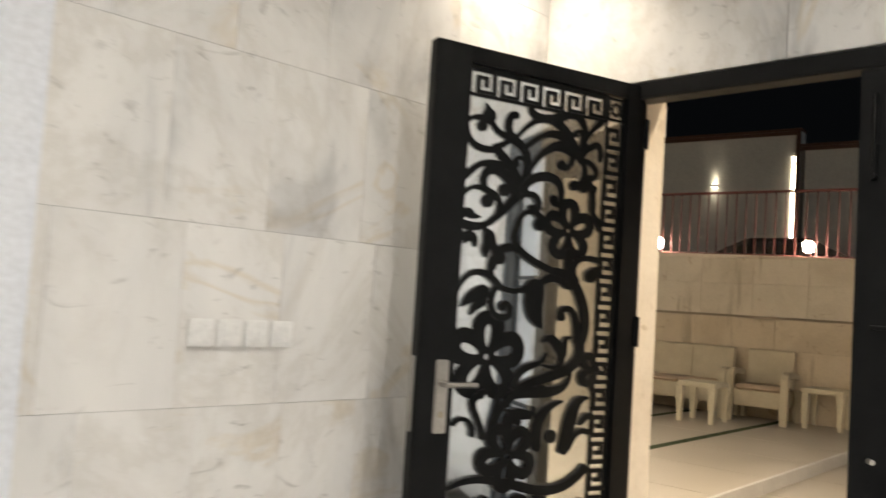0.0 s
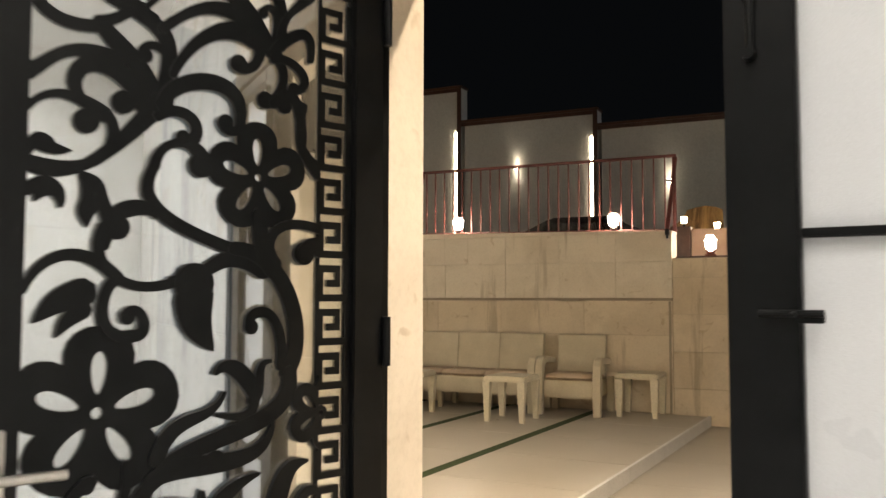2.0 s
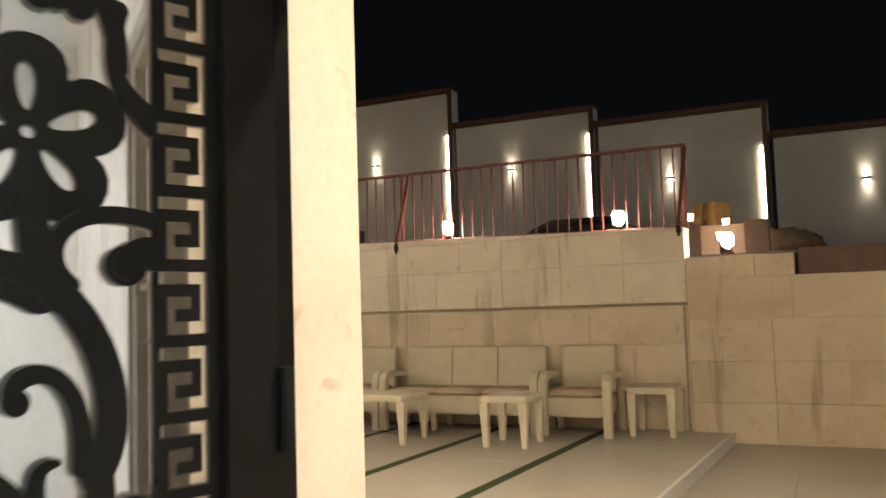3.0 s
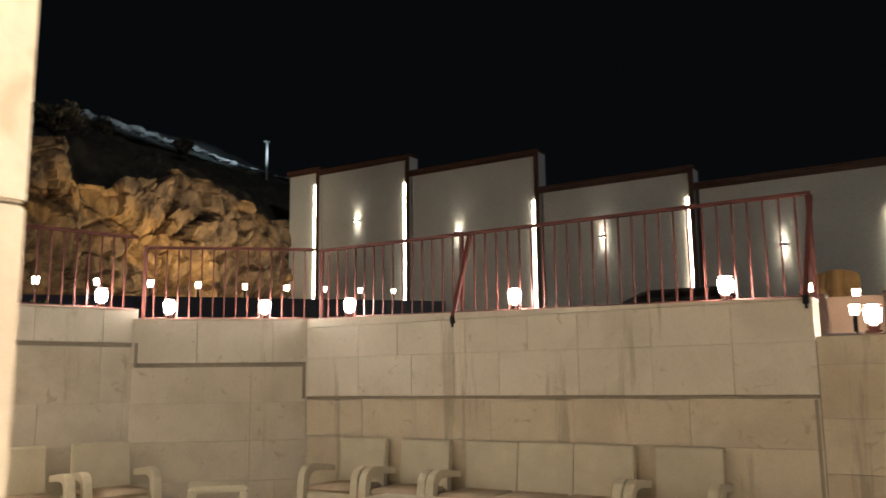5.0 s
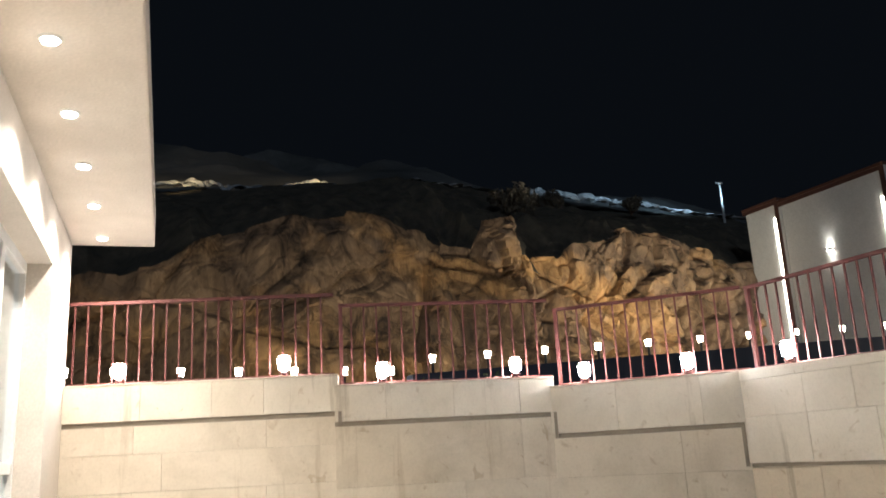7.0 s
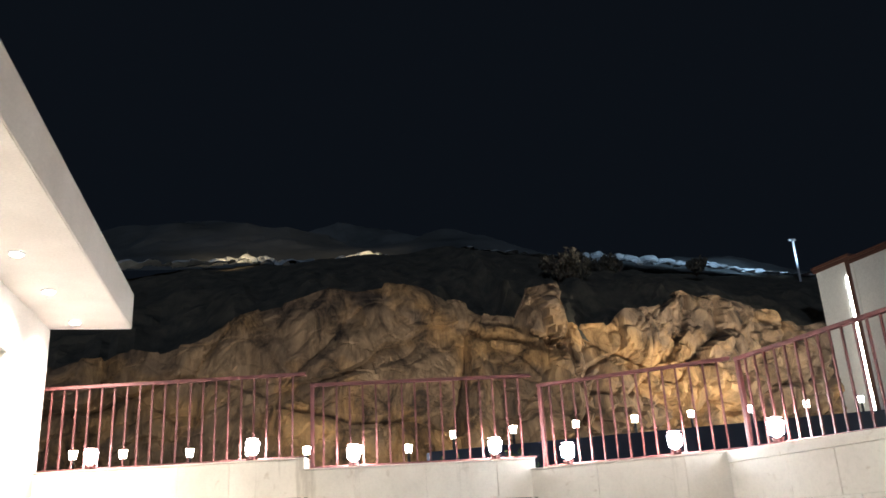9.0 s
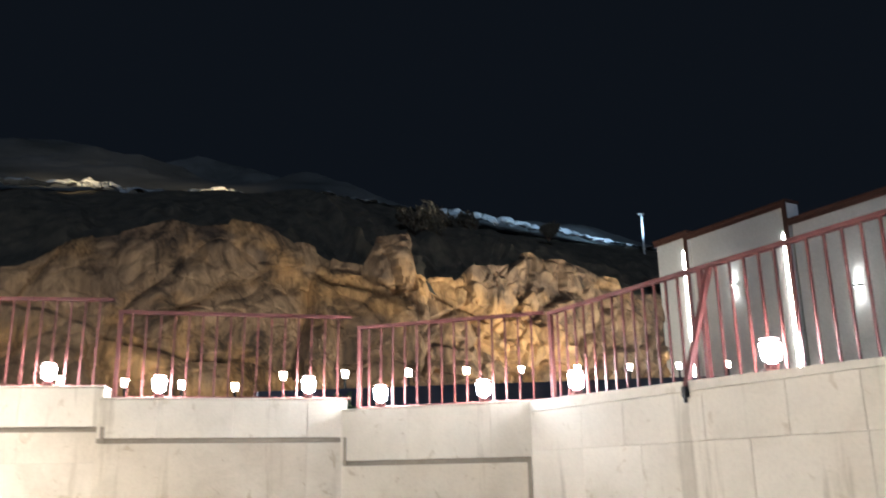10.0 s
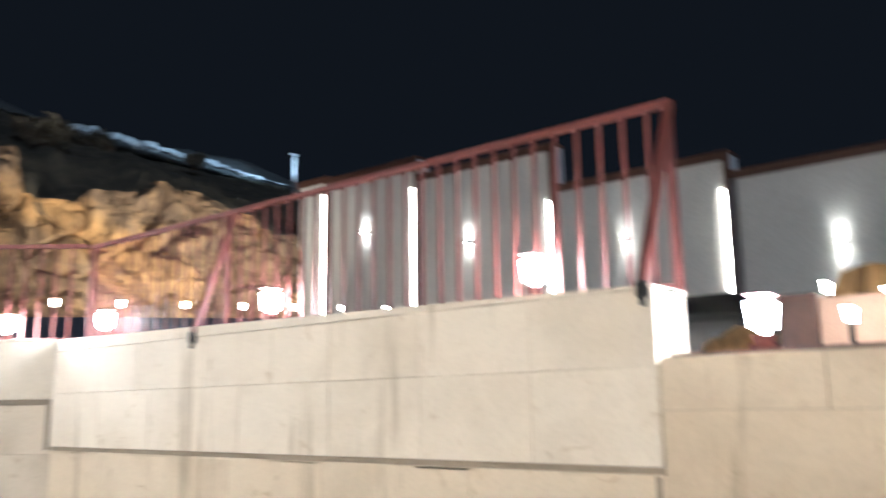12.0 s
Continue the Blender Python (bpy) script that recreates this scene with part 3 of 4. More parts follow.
def seat(name, width, places, where, label, category, group=""):
    """An armchair or sofa of cream resin: back towards +y, arms at both ends, loose cushions."""
    s = thing(name, where, label, category, group)
    w = width / 2
    body = bmesh.new()
    box(body, -w + 0.075, 0.045, 0.17, w - 0.075, 0.56, 0.345, 0.012)
    part("seat_frame", body, RATTAN, s)
    inner = 2 * (w - 0.078)
    for k in range(places):
        x0 = -w + 0.078 + inner * k / places
        x1 = x0 + inner / places
        c = bmesh.new()
        box(c, x0 + 0.006, 0.035, 0.348, x1 - 0.006, 0.50, 0.405, 0.022)
        part("cushion", c, CUSHION, s, "worn beige seat cushion", True)
        b = bmesh.new()
        prism(b, ((0.50, 0.36), (0.55, 0.78), (0.565, 0.79), (0.60, 0.79), (0.612, 0.78), (0.565, 0.34)), x0 + 0.002, x1 - 0.002, "yz")
        bmesh.ops.bevel(b, geom=b.edges[:], offset=0.006, segments=2, affect="EDGES")
        part("backrest", b, RATTAN, s)
    for x0, x1 in ((-w, -w + 0.075), (w - 0.075, w)):
        a = bmesh.new()
        prism(a, arm_outline(), x0, x1, "yz")
        bmesh.ops.bevel(a, geom=[e for e in a.edges if e.calc_length() < 0.45], offset=0.006, segments=1, affect="EDGES")
        part("arm", a, RATTAN, s)
        leg = bmesh.new()
        box(leg, x0 + 0.006, 0.53, 0.0, x1 - 0.006, 0.60, 0.36, 0.006)
        part("leg", leg, RATTAN, s)
    for k in range(1, places):
        for y in (0.10, 0.48):
            leg = bmesh.new()
            x = -w + 2 * w * k / places
            box(leg, x - 0.025, y, 0.0, x + 0.025, y + 0.05, 0.172, 0.004)
            part("leg", leg, RATTAN, s)
    return s


def table(width, depth, where, label, group):
    """A cream resin table with a rounded top and four tapered legs."""
    t = thing("side_table" if width < 0.6 else "coffee_table", where, label, "table", group)
    top = bmesh.new()
    box(top, -width / 2, -depth / 2, 0.375, width / 2, depth / 2, 0.43, 0.014)
    part("tabletop", top, RESIN, t)
    for sx in (-1, 1):
        for sy in (-1, 1):
            l = bmesh.new()
            x, y = sx * (width / 2 - 0.035), sy * (depth / 2 - 0.035)
            m = Matrix.Translation((x, y, 0.188))
            bmesh.ops.create_cone(l, cap_ends=True, segments=4, radius1=0.030, radius2=0.054, depth=0.376, matrix=m @ pose(0, 0, 0, 0, 0, 45))
            part("leg", l, RESIN, t)
    return t


chair_label = "cream moulded resin armchair with a beige cushion against the wall"
chair = seat("armchair", 0.67, 1, pose(-6.27, 10.80, 0.1), chair_label, "armchair", "armchairs round the courtyard")
for x in (-9.31, -8.62):
    copy_thing(chair, pose(x, 10.80, 0.1))
seat("sofa", 1.66, 3, pose(-7.445, 10.80, 0.1), "cream moulded resin three-seat sofa with beige cushions", "sofa")
for x, y, r in ((-10.64, 9.74, 74), (-10.82, 9.02, 74), (-11.00, 8.30, 74)):
    copy_thing(chair, pose(x, y, 0.1, 0, 0, r))
table(0.42, 0.46, pose(-5.62, 11.20, 0.1), "small cream resin side table beside the armchair", "side tables")
table(0.42, 0.46, pose(-6.68, 10.34, 0.1), "small cream resin side table standing before the sofa", "side tables")
table(0.50, 0.50, pose(-10.22, 10.40, 0.1, 0, 0, 48), "small cream resin side table in the corner", "side tables")
table(0.88, 0.50, pose(-8.02, 10.28, 0.1), "long cream resin coffee table before the sofa", "coffee tables")
table(0.88, 0.50, pose(-10.36, 8.40, 0.1, 0, 0, 74), "long cream resin coffee table before the side armchairs", "coffee tables")

# ---- boundary wall of stepped panels ----
PY = 23.66
XS = (-21.6, -20.33, -17.10, -13.18, -9.34, -5.33, -1.2, 3.2, 8.0, 13.0)
TOPS = (7.72, 7.62, 7.13, 6.14, 5.72, 4.98, 4.55, 4.2, 3.8)
for k, (x0, x1, top) in enumerate(zip(XS, XS[1:], TOPS)):
    p = thing("boundary_panel", pose(x0, PY, 0), "tall grey rendered boundary wall panel with brown trim", "wall panel", "stepped boundary panels")
    w = x1 - x0
    part("wall", box(bmesh.new(), 0.10, 0.0, 1.72, w - 0.004, 0.40, top), GREY_PANEL, p)
    cap = bmesh.new()
    box(cap, 0.0, -0.05, top, w + 0.02, 0.42, top + 0.07)
    box(cap, 0.0, -0.02, top - 0.10, w - 0.13, -0.002, top - 0.002)
    part("capping", cap, BROWN, p, "brown capping trim")
    drop = max(0.4, top - (TOPS[k + 1] if k + 1 < len(TOPS) else 3.6))
    tr = bmesh.new()
    box(tr, w - 0.12, -0.035, 2.3, w - 0.005, -0.002, top - 0.002)
    part("edge_trim", tr, BROWN, p)
    st = bmesh.new()
    box(st, w - 0.19, -0.03, 2.6, w - 0.125, -0.004, top - drop - 0.25 if k else 7.25)
    part("light_strip", st, STRIP, p, "lit vertical light strip")
SCONCE_LENS = glowing("lit_sconce", (1.0, 0.86, 0.62), 26)
for x, z in ((-18.9, 6.0), (-15.53, 5.28), (-11.53, 4.78), (-7.53, 4.19), (-3.4, 3.8)):
    s = thing("wall_sconce", pose(x, PY, z), "small up-and-down wall light, lit", "wall light", "boundary wall lights")
    c = bmesh.new()
    box(c, -0.075, -0.13, -0.035, 0.075, 0.0, 0.035, 0.006)
    part("body", c, BLACK, s)
    for side in (1, -1):
        low, high = sorted((0.037 * side, 0.046 * side))
        part("lens", box(bmesh.new(), -0.055, -0.11, low, 0.055, -0.02, high), SCONCE_LENS, s, "glowing lens")
        lamp("sconce_lamp", "SPOT", look((x, PY - 0.09, z + 0.055 * side), (x, PY + 0.04, z + 1.0 * side)), 7.5, (1.0, 0.86, 0.64), 0.03, spot=66).data.spot_blend = 0.2


# ---- cliff and hillside ----
def hump(y, centre, width):
    return math.exp(-((y - centre) / width) ** 2)


def along(y, stops):
    """Height along the cliff, straight between the stops."""
    for (a, za), (b, zb) in zip(stops, stops[1:]):
        if y < b:
            k = min(1.0, max(0.0, (y - a) / (b - a)))
            return za + (zb - za) * k * k * (3 - 2 * k)
    return stops[-1][1]


def cliff_top(y):
    top = along(y, ((-14, 4.6), (4.0, 4.9), (7.6, 5.3), (8.8, 5.95), (10.6, 6.45), (12.0, 6.38), (13.4, 6.05), (14.5, 5.85), (14.75, 6.6), (15.35, 6.65), (15.7, 5.95), (16.6, 5.8), (17.4, 6.25), (19.4, 6.85), (21.2, 6.65), (23.0, 6.3), (28.0, 6.0)))
    return top + 0.10 * noise.noise(Vector((y * 1.3, 7.7, 0))) + 0.06 * noise.cell(Vector((y * 2.1, 2.0, 0)))


def facets(y, z, fy, fz, seed, tilt):
    """Broken rock planes: each cell stands at its own depth and slope, with a crack along its edge."""
    wy = y + 0.35 / fy * noise.noise(Vector((y * fy, z * fz, seed)))
    wz = z + 0.35 / fz * noise.noise(Vector((z * fz, y * fy, seed + 4)))
    dist, cells = noise.voronoi(Vector((seed * 1.7, wy * fy, wz * fz)))
    c = cells[0]
    depth = noise.cell(c * 7.3) + tilt * (noise.cell(c * 3.1 + Vector((5, 0, 0))) * (wy * fy - c.y) + 1.4 * noise.cell(c * 4.7 + Vector((0, 9, 0))) * (wz * fz - c.z))
    return depth, min(1.0, (dist[1] - dist[0]) * 7.0)


def rock_push(x, y, z):
    """How far the rock stands out: a smooth dome, then broken blocks, split by gullies."""
    rough = along(y, ((13.0, 0.0), (14.4, 0.6), (16.4, 1.0), (28.0, 1.0)))
    big, edge = facets(y, z, 0.34, 0.42, 1.0, 0.55)
    mid, edge2 = facets(y, z, 0.95, 0.85, 2.0, 1.0)
    small, edge3 = facets(y, z, 2.7, 2.0, 3.0, 1.0)
    out = 0.30 * big - 0.28 * (1 - edge) + (0.07 + 0.25 * rough) * mid - (0.07 + 0.31 * rough) * (1 - edge2)
    out += (0.04 + 0.08 * rough) * small - (0.05 + 0.11 * rough) * (1 - edge3)
    out += 0.9 * hump(y, 10.8, 2.6) * (1 - ((z - 3.6) / 3.4) ** 2) + 0.10 * noise.fractal(Vector((x, y * 0.8, z * 0.9)), 0.9, 2.1, 5)
    out += 0.55 * hump(y, 15.05, 0.40) - 1.1 * hump(y, 16.25, 0.32) - 0.5 * hump(y, 13.9, 0.35)
    shelf = along(y, ((16.6, 0.0), (17.4, 1.0), (22.4, 1.0), (23.4, 0.0)))
    seam = 3.42 + 0.16 * noise.noise(Vector((y * 0.7, 0, 8)))
    return out - shelf * 0.55 * hump(z, seam, 0.13) + shelf * (0.35 if z < seam else 0.0)


def grid_mesh(name, n, m, point, material):
    verts = [point(i / n, j / m) for i in range(n + 1) for j in range(m + 1)]
    w = m + 1
    faces = [(i * w + j, i * w + j + 1, (i + 1) * w + j + 1, (i + 1) * w + j) for i in range(n) for j in range(m)]
    me = bpy.data.meshes.new(name)
    me.from_pydata(verts, [], faces)
    me.materials.append(material)
    return me


def cliff_line(y):
    return -20.4 - 0.5 * math.sin(y * 0.35) - (0.08 * (12 - y) if y < 12 else 0)


def cliff_point(i, j):
    y = -14 + 42 * i
    q = j ** 0.9
    top = cliff_top(y)
    z = 1.5 + (top - 1.5) * q
    x = cliff_line(y) - 0.5 * q - 8.4 * max(0, q - 0.88) ** 2
    push = rock_push(x, y, z)
    return (x + push * (1 - 0.6 * q * q), y + 0.12 * noise.noise(Vector((x, y * 1.3, z))), z + 0.12 * noise.noise(Vector((y * 1.5, z * 2, x))))


def ridge_base(y):
    return along(y, ((-14, 8.2), (5, 8.55), (10, 8.78), (13.3, 9.10), (15, 9.46), (17, 9.50), (20, 9.38), (28, 9.30)))


def slope_point(i, j):
    y = -14 + 42 * i
    x0, z0 = cliff_line(y) - 0.9, cliff_top(y) - 0.25
    z1 = ridge_base(y) - 0.03
    x = x0 - 5.2 * j
    return (x, y, z0 + (z1 - z0) * j ** 0.8 + 0.38 * (1 - 0.6 * j) * noise.fractal(Vector((x * 0.6, y * 0.6, 0)), 0.8, 2, 6))


def ridge_point(i, j):
    """A rough ledge of pale rock along the top of the slope."""
    y = 3 + 27 * i
    tall = 0.07 + 0.30 * hump(y, 9.7, 1.4) + 0.34 * hump(y, 12.7, 0.75) + along(y, ((19.0, 0.0), (20.0, 0.42), (24.0, 0.34), (27.5, 0.16), (30, 0.1))) + 0.08 * noise.noise(Vector((y * 1.7, 2, 5)))
    z0 = ridge_base(y)
    dist, cells = noise.voronoi(Vector((y * 2.6, j * 1.6, 2)))
    rough = 0.16 * noise.cell(cells[0] * 4.3) + 0.16 * min(1, 3 * (dist[1] - dist[0]))
    return (-26.4 - 0.7 * j + rough, y, z0 + max(0.05, tall) * j + 0.10 * noise.noise(Vector((y * 3, j * 3, 1))))


def hill_point(i, j):
    y = -30 + 75 * i
    x = -27.2 - 26 * j
    return (x, y, ridge_base(y) + 0.05 + 9.5 * j ** 0.8 * (1 - 0.75 * max(0, i - 0.5)) + 1.1 * min(1, 5 * j) * noise.fractal(Vector((x * 0.16, y * 0.16, 3)), 1, 2, 5))


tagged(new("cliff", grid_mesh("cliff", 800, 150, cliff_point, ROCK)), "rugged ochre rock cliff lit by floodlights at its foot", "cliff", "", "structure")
tagged(new("hill_slope", grid_mesh("hill_slope", 260, 50, slope_point, SCRUB)), "dark scrub-covered slope above the cliff", "hillside", "", "structure")
tagged(new("ridge_ledge", grid_mesh("ridge_ledge", 700, 18, ridge_point, PALE_RIDGE)), "pale rough rock ledge lit along the ridge", "rock ledge", "", "structure")
tagged(new("backdrop", grid_mesh("backdrop", 160, 60, hill_point, HILL)), "dark hillside rising into the night", "hillside", "", "structure")
for y, power, aim in ((6.0, 100, 4.6), (10.0, 175, 5.0), (13.8, 200, 5.0), (17.6, 920, 5.4), (20.4, 860, 5.2)):
    lamp("floodlight", "SPOT", look((-16.6, y - 0.4, 2.3), (-20.6, y, aim)), power, (1.0, 0.79, 0.50), 0.1, spot=84)
for y in (9.0, 12.6):
    lamp("ridge_lamp", "SPOT", look((-25.3, y, ridge_base(y) + 0.32), (-26.4, y, ridge_base(y) + 0.55)), 75, (1.0, 0.66, 0.28), 0.1, spot=84)
for y, p in ((20.1, 4), (21.1, 6), (22.1, 9), (23.1, 13), (24.1, 18), (25.1, 25), (26.1, 38), (27.0, 26)):
    lamp("ridge_lamp", "SPOT", look((-25.2, y, ridge_base(y) + 0.35), (-26.4, y, ridge_base(y) + 0.65)), 2.6 * p, (0.72, 0.92, 1.0), 0.1, spot=76)

pole = thing("utility_pole", pose(-25.9, 27.2, 7.4), "pale utility pole on the lit ridge", "pole")
part("mast", tube(bmesh.new(), (0, 0, -5.9), (0, 0, 2.95), 0.05, 8, 0.04), POLE, pole)
part("head", bar(bmesh.new(), (0.0, -0.16, 2.93), (0.0, 0.12, 2.96), 0.06, 0.06), POLE, pole, "short cross arm")


# low wall and lamps on the upper terrace
def low_top(y):
    return 2.63 + 0.067 * max(0, y - 10.5)


low = bmesh.new()
prism(low, ((10.9, 1.72), (23.6, 1.72), (23.6, low_top(23.6)), (10.9, low_top(10.9))), -16.2, -15.95, "yz")
solid("wall_terrace", low, NAVY, "low dark blue wall along the upper terrace", "wall")
far = thing("bollard_lamp", pose(-16.07, 11.28, low_top(11.28)), "small lit lamp on the dark terrace wall", "lamp", "far terrace lamps")
b = bmesh.new()
tube(b, (0, 0, 0.17), (0, 0, 0.27), 0.038, 12, 0.050)
part("glass", b, FARGLOBE, far, "", True)
part("post", tube(bmesh.new(), (0, 0, 0), (0, 0, 0.172), 0.022, 8), BLACK, far)
for y in (12.22, 13.26, 14.29, 15.33, 16.49, 17.65, 18.84, 20.1, 21.4):
    copy_thing(far, pose(-16.07, y, low_top(y)))
post_lamp = thing("post_lamp", pose(-16.0, 8.39, 1.72), "small lit lamp on a slim post", "lamp", "far terrace lamps")
b = bmesh.new()
tube(b, (0, 0, 0.94), (0, 0, 1.04), 0.038, 12, 0.050)
part("glass", b, FARGLOBE, post_lamp, "", True)
part("post", tube(bmesh.new(), (0, 0, 0), (0, 0, 0.942), 0.022, 8), BLACK, post_lamp)
for y in (6.25, 6.83, 7.64, 9.15, 9.87, 10.58):
    copy_thing(post_lamp, pose(-16.0, y, 1.72))


def leaf_clump(bm, rng, centre, radius, count, size):
    """Many small leaves scattered through a rounded, uneven crown."""
    for _ in range(count):
        d = Vector((rng.gauss(0, 1), rng.gauss(0, 1), rng.gauss(0, 0.8))).normalized() * radius * rng.uniform(0.35, 1.0)
        p = Vector(centre) + d
        m = Matrix.Translation(p) @ Euler((rng.uniform(0, 6), rng.uniform(0, 6), rng.uniform(0, 6))).to_matrix().to_4x4()
        s = size * rng.uniform(0.6, 1.3)
        v = [bm.verts.new(m @ Vector(c)) for c in ((-s, 0, 0), (0, -s * 0.35, 0.1 * s), (s, 0, 0), (0, s * 0.35, 0.1 * s))]
        bm.faces.new(v)


def shrub(where, radius, count, size, material, label, seed):
    rng = random.Random(seed)
    s = thing("shrub", where, label, "shrub", "shrubs")
    stem = bmesh.new()
    for k in range(5):
        a = k * 1.26
        tube(stem, (0, 0, 0), (0.6 * radius * math.cos(a), 0.6 * radius * math.sin(a), radius * 1.1), 0.03 * radius + 0.008, 6, 0.006)
    part("stem", stem, BROWN, s)
    crown = bmesh.new()
    for k in range(6):
        c = (rng.uniform(-0.6, 0.6) * radius, rng.uniform(-0.6, 0.6) * radius, radius * rng.uniform(0.7, 1.5))
        leaf_clump(crown, rng, c, radius * rng.uniform(0.4, 0.75), count // 6, size)
    part("crown", crown, material, s)
    return s


shrub(pose(-15.75, 11.2, 1.72), 0.45, 700, 0.05, LEAFY, "small green shrub beside the terrace lamps", 1)
shrub(pose(-15.75, 12.2, 1.72), 0.48, 700, 0.05, LEAFY, "small green shrub beside the terrace lamps", 2)
shrub(pose(-15.7, 17.9, 1.72), 0.5, 500, 0.05, LEAFY, "small green shrub beside the terrace lamps", 3)
for k, (x, y, z, r) in enumerate(((-25.2, 18.6, 8.2, 0.55), (-25.0, 19.6, 8.2, 0.45), (-25.4, 22.8, 8.7, 0.35), (-23.5, 17.2, 7.4, 0.6))):
    shrub(pose(x, y, z), r, 900, 0.09, SCRUB, "dark shrub growing on the hillside", 10 + k)

# ---- beyond the lower wall ----
ch = thing("steel_channel", pose(-5.32, 11.50, 0), "dark brown steel channel edging the lower wall", "edging")
part("cover", box(bmesh.new(), 0.01, -0.03, 1.687, 0.93, 0.28, 1.699, 0.003), BROWN, ch)
part("fascia", box(bmesh.new(), 0.945, -0.045, 1.494, 3.1, 0.03, 1.72, 0.004), BROWN, ch)
planter = bmesh.new()
box(planter, -5.70, 15.0, 1.722, -5.14, 15.14, 2.27, 0.01)
solid("planter_wall", planter, PINK, "low pinkish rendered wall of a planter behind the edging", "planter", kind="structure")
for x0, x1 in ((-5.98, -5.702), (-5.138, -4.84)):
    solid("planter_pier", box(bmesh.new(), x0, 14.96, 1.722, x1, 15.18, 2.31, 0.01), BROWN, "dark brown pier at the end of the planter wall", "planter", kind="structure")
copy_thing(first, pose(-4.97, 11.54, 1.701))


def boulder(where, size, seed, label):
    bm = bmesh.new()
    bmesh.ops.create_icosphere(bm, subdivisions=4, radius=1)
    for v in bm.verts:
        d, cells = noise.voronoi(v.co * 1.6 + Vector((seed * 3.1, 0, 0)))
        v.co *= 0.78 + 0.22 * noise.cell(cells[0] * 4.0 + Vector((seed, 0, 0))) + 0.12 * noise.fractal(v.co * 2.2 + Vector((seed, 1, 0)), 1, 2, 4)
        v.co = Vector((v.co.x * size[0], v.co.y * size[1], max(-0.05, v.co.z) * size[2]))
    ob = new("boulder", mesh_of(bm, ROCK))
    ob.matrix_world = where
    return tagged(ob, label, "boulder", "boulders on the terrace")


boulder(pose(-5.95, 18.0, 1.72), (1.30, 0.8, 1.16), 2, "ochre boulder lit by lamps on the terrace")
boulder(pose(-5.0, 18.1, 1.72), (1.0, 0.7, 0.82), 4, "ochre boulder lit by lamps on the terrace")
boulder(pose(-7.3, 18.2, 1.72), (0.8, 0.6, 0.7), 5, "dark boulder on the upper terrace")
boulder(pose(-9.7, 17.2, 1.72), (1.6, 0.8, 0.62), 8, "dark boulder on the upper terrace")
boulder(pose(-12.5, 17.5, 1.72), (1.5, 0.8, 0.60), 11, "dark boulder on the upper terrace")
for x, y, z in ((-5.39, 14.6, 2.10), (-6.09, 16.8, 2.576), (-5.57, 16.8, 2.466), (-5.18, 16.8, 2.34)):
    p = copy_thing(post_lamp, pose(x, y, z - 1.0))

# parked car, mostly hidden by the wall
car = thing("car", pose(-8.9, 20.6, 1.72, 0, 0, 8), "dark parked car on the upper terrace", "car")
shell = bmesh.new()
prism(shell, ((-2.0, 0.28), (-2.05, 0.62), (-1.95, 0.80), (-1.25, 0.88), (-0.55, 1.28), (0.75, 1.30), (1.35, 0.92), (1.95, 0.80), (2.05, 0.55), (2.0, 0.28)), -0.82, 0.82, "xz")
bmesh.ops.bevel(shell, geom=shell.edges[:], offset=0.05, segments=2, affect="EDGES")
part("body", shell, CARPAINT, car)
for x in (-1.25, 1.25):
    for y in (-0.80, 0.80):
        wheel = part("wheel", tube(bmesh.new(), (x, y - 0.11, 0.31), (x, y + 0.11, 0.31), 0.31, 20), ASPHALT, car)
        part("rim", tube(bmesh.new(), (x, y - 0.125, 0.31), (x, y + 0.125, 0.31), 0.19, 14), CHROME, wheel)
win = bmesh.new()
prism(win, ((-1.0, 0.90), (-0.5, 1.22), (0.70, 1.24), (1.15, 0.92)), -0.835, -0.815, "xz")
part("side_window", win, CLEAR, car)

# ---- entrance details ----
DEPTH = [0.0]


def lay(bm, left, right):
    """A flat strip of metal between two edges, 5 mm thick, each a hair above the last."""
    DEPTH[0] += 0.00004
    y0, y1 = 0.004, 0.009 + DEPTH[0]
    a = [[bm.verts.new((p[0], y, p[1])) for p in left] for y in (y0, y1)]
    b = [[bm.verts.new((p[0], y, p[1])) for p in right] for y in (y0, y1)]
    for i in range(len(left) - 1):
        bm.faces.new((a[1][i], a[1][i + 1], b[1][i + 1], b[1][i]))
        bm.faces.new((a[0][i], b[0][i], b[0][i + 1], a[0][i + 1]))
        bm.faces.new((a[0][i], a[0][i + 1], a[1][i + 1], a[1][i]))
        bm.faces.new((b[0][i], b[1][i], b[1][i + 1], b[0][i + 1]))


def inside(p):
    return (min(max(p[0], 0.182), 0.832), min(max(p[1], 0.15), 1.978))


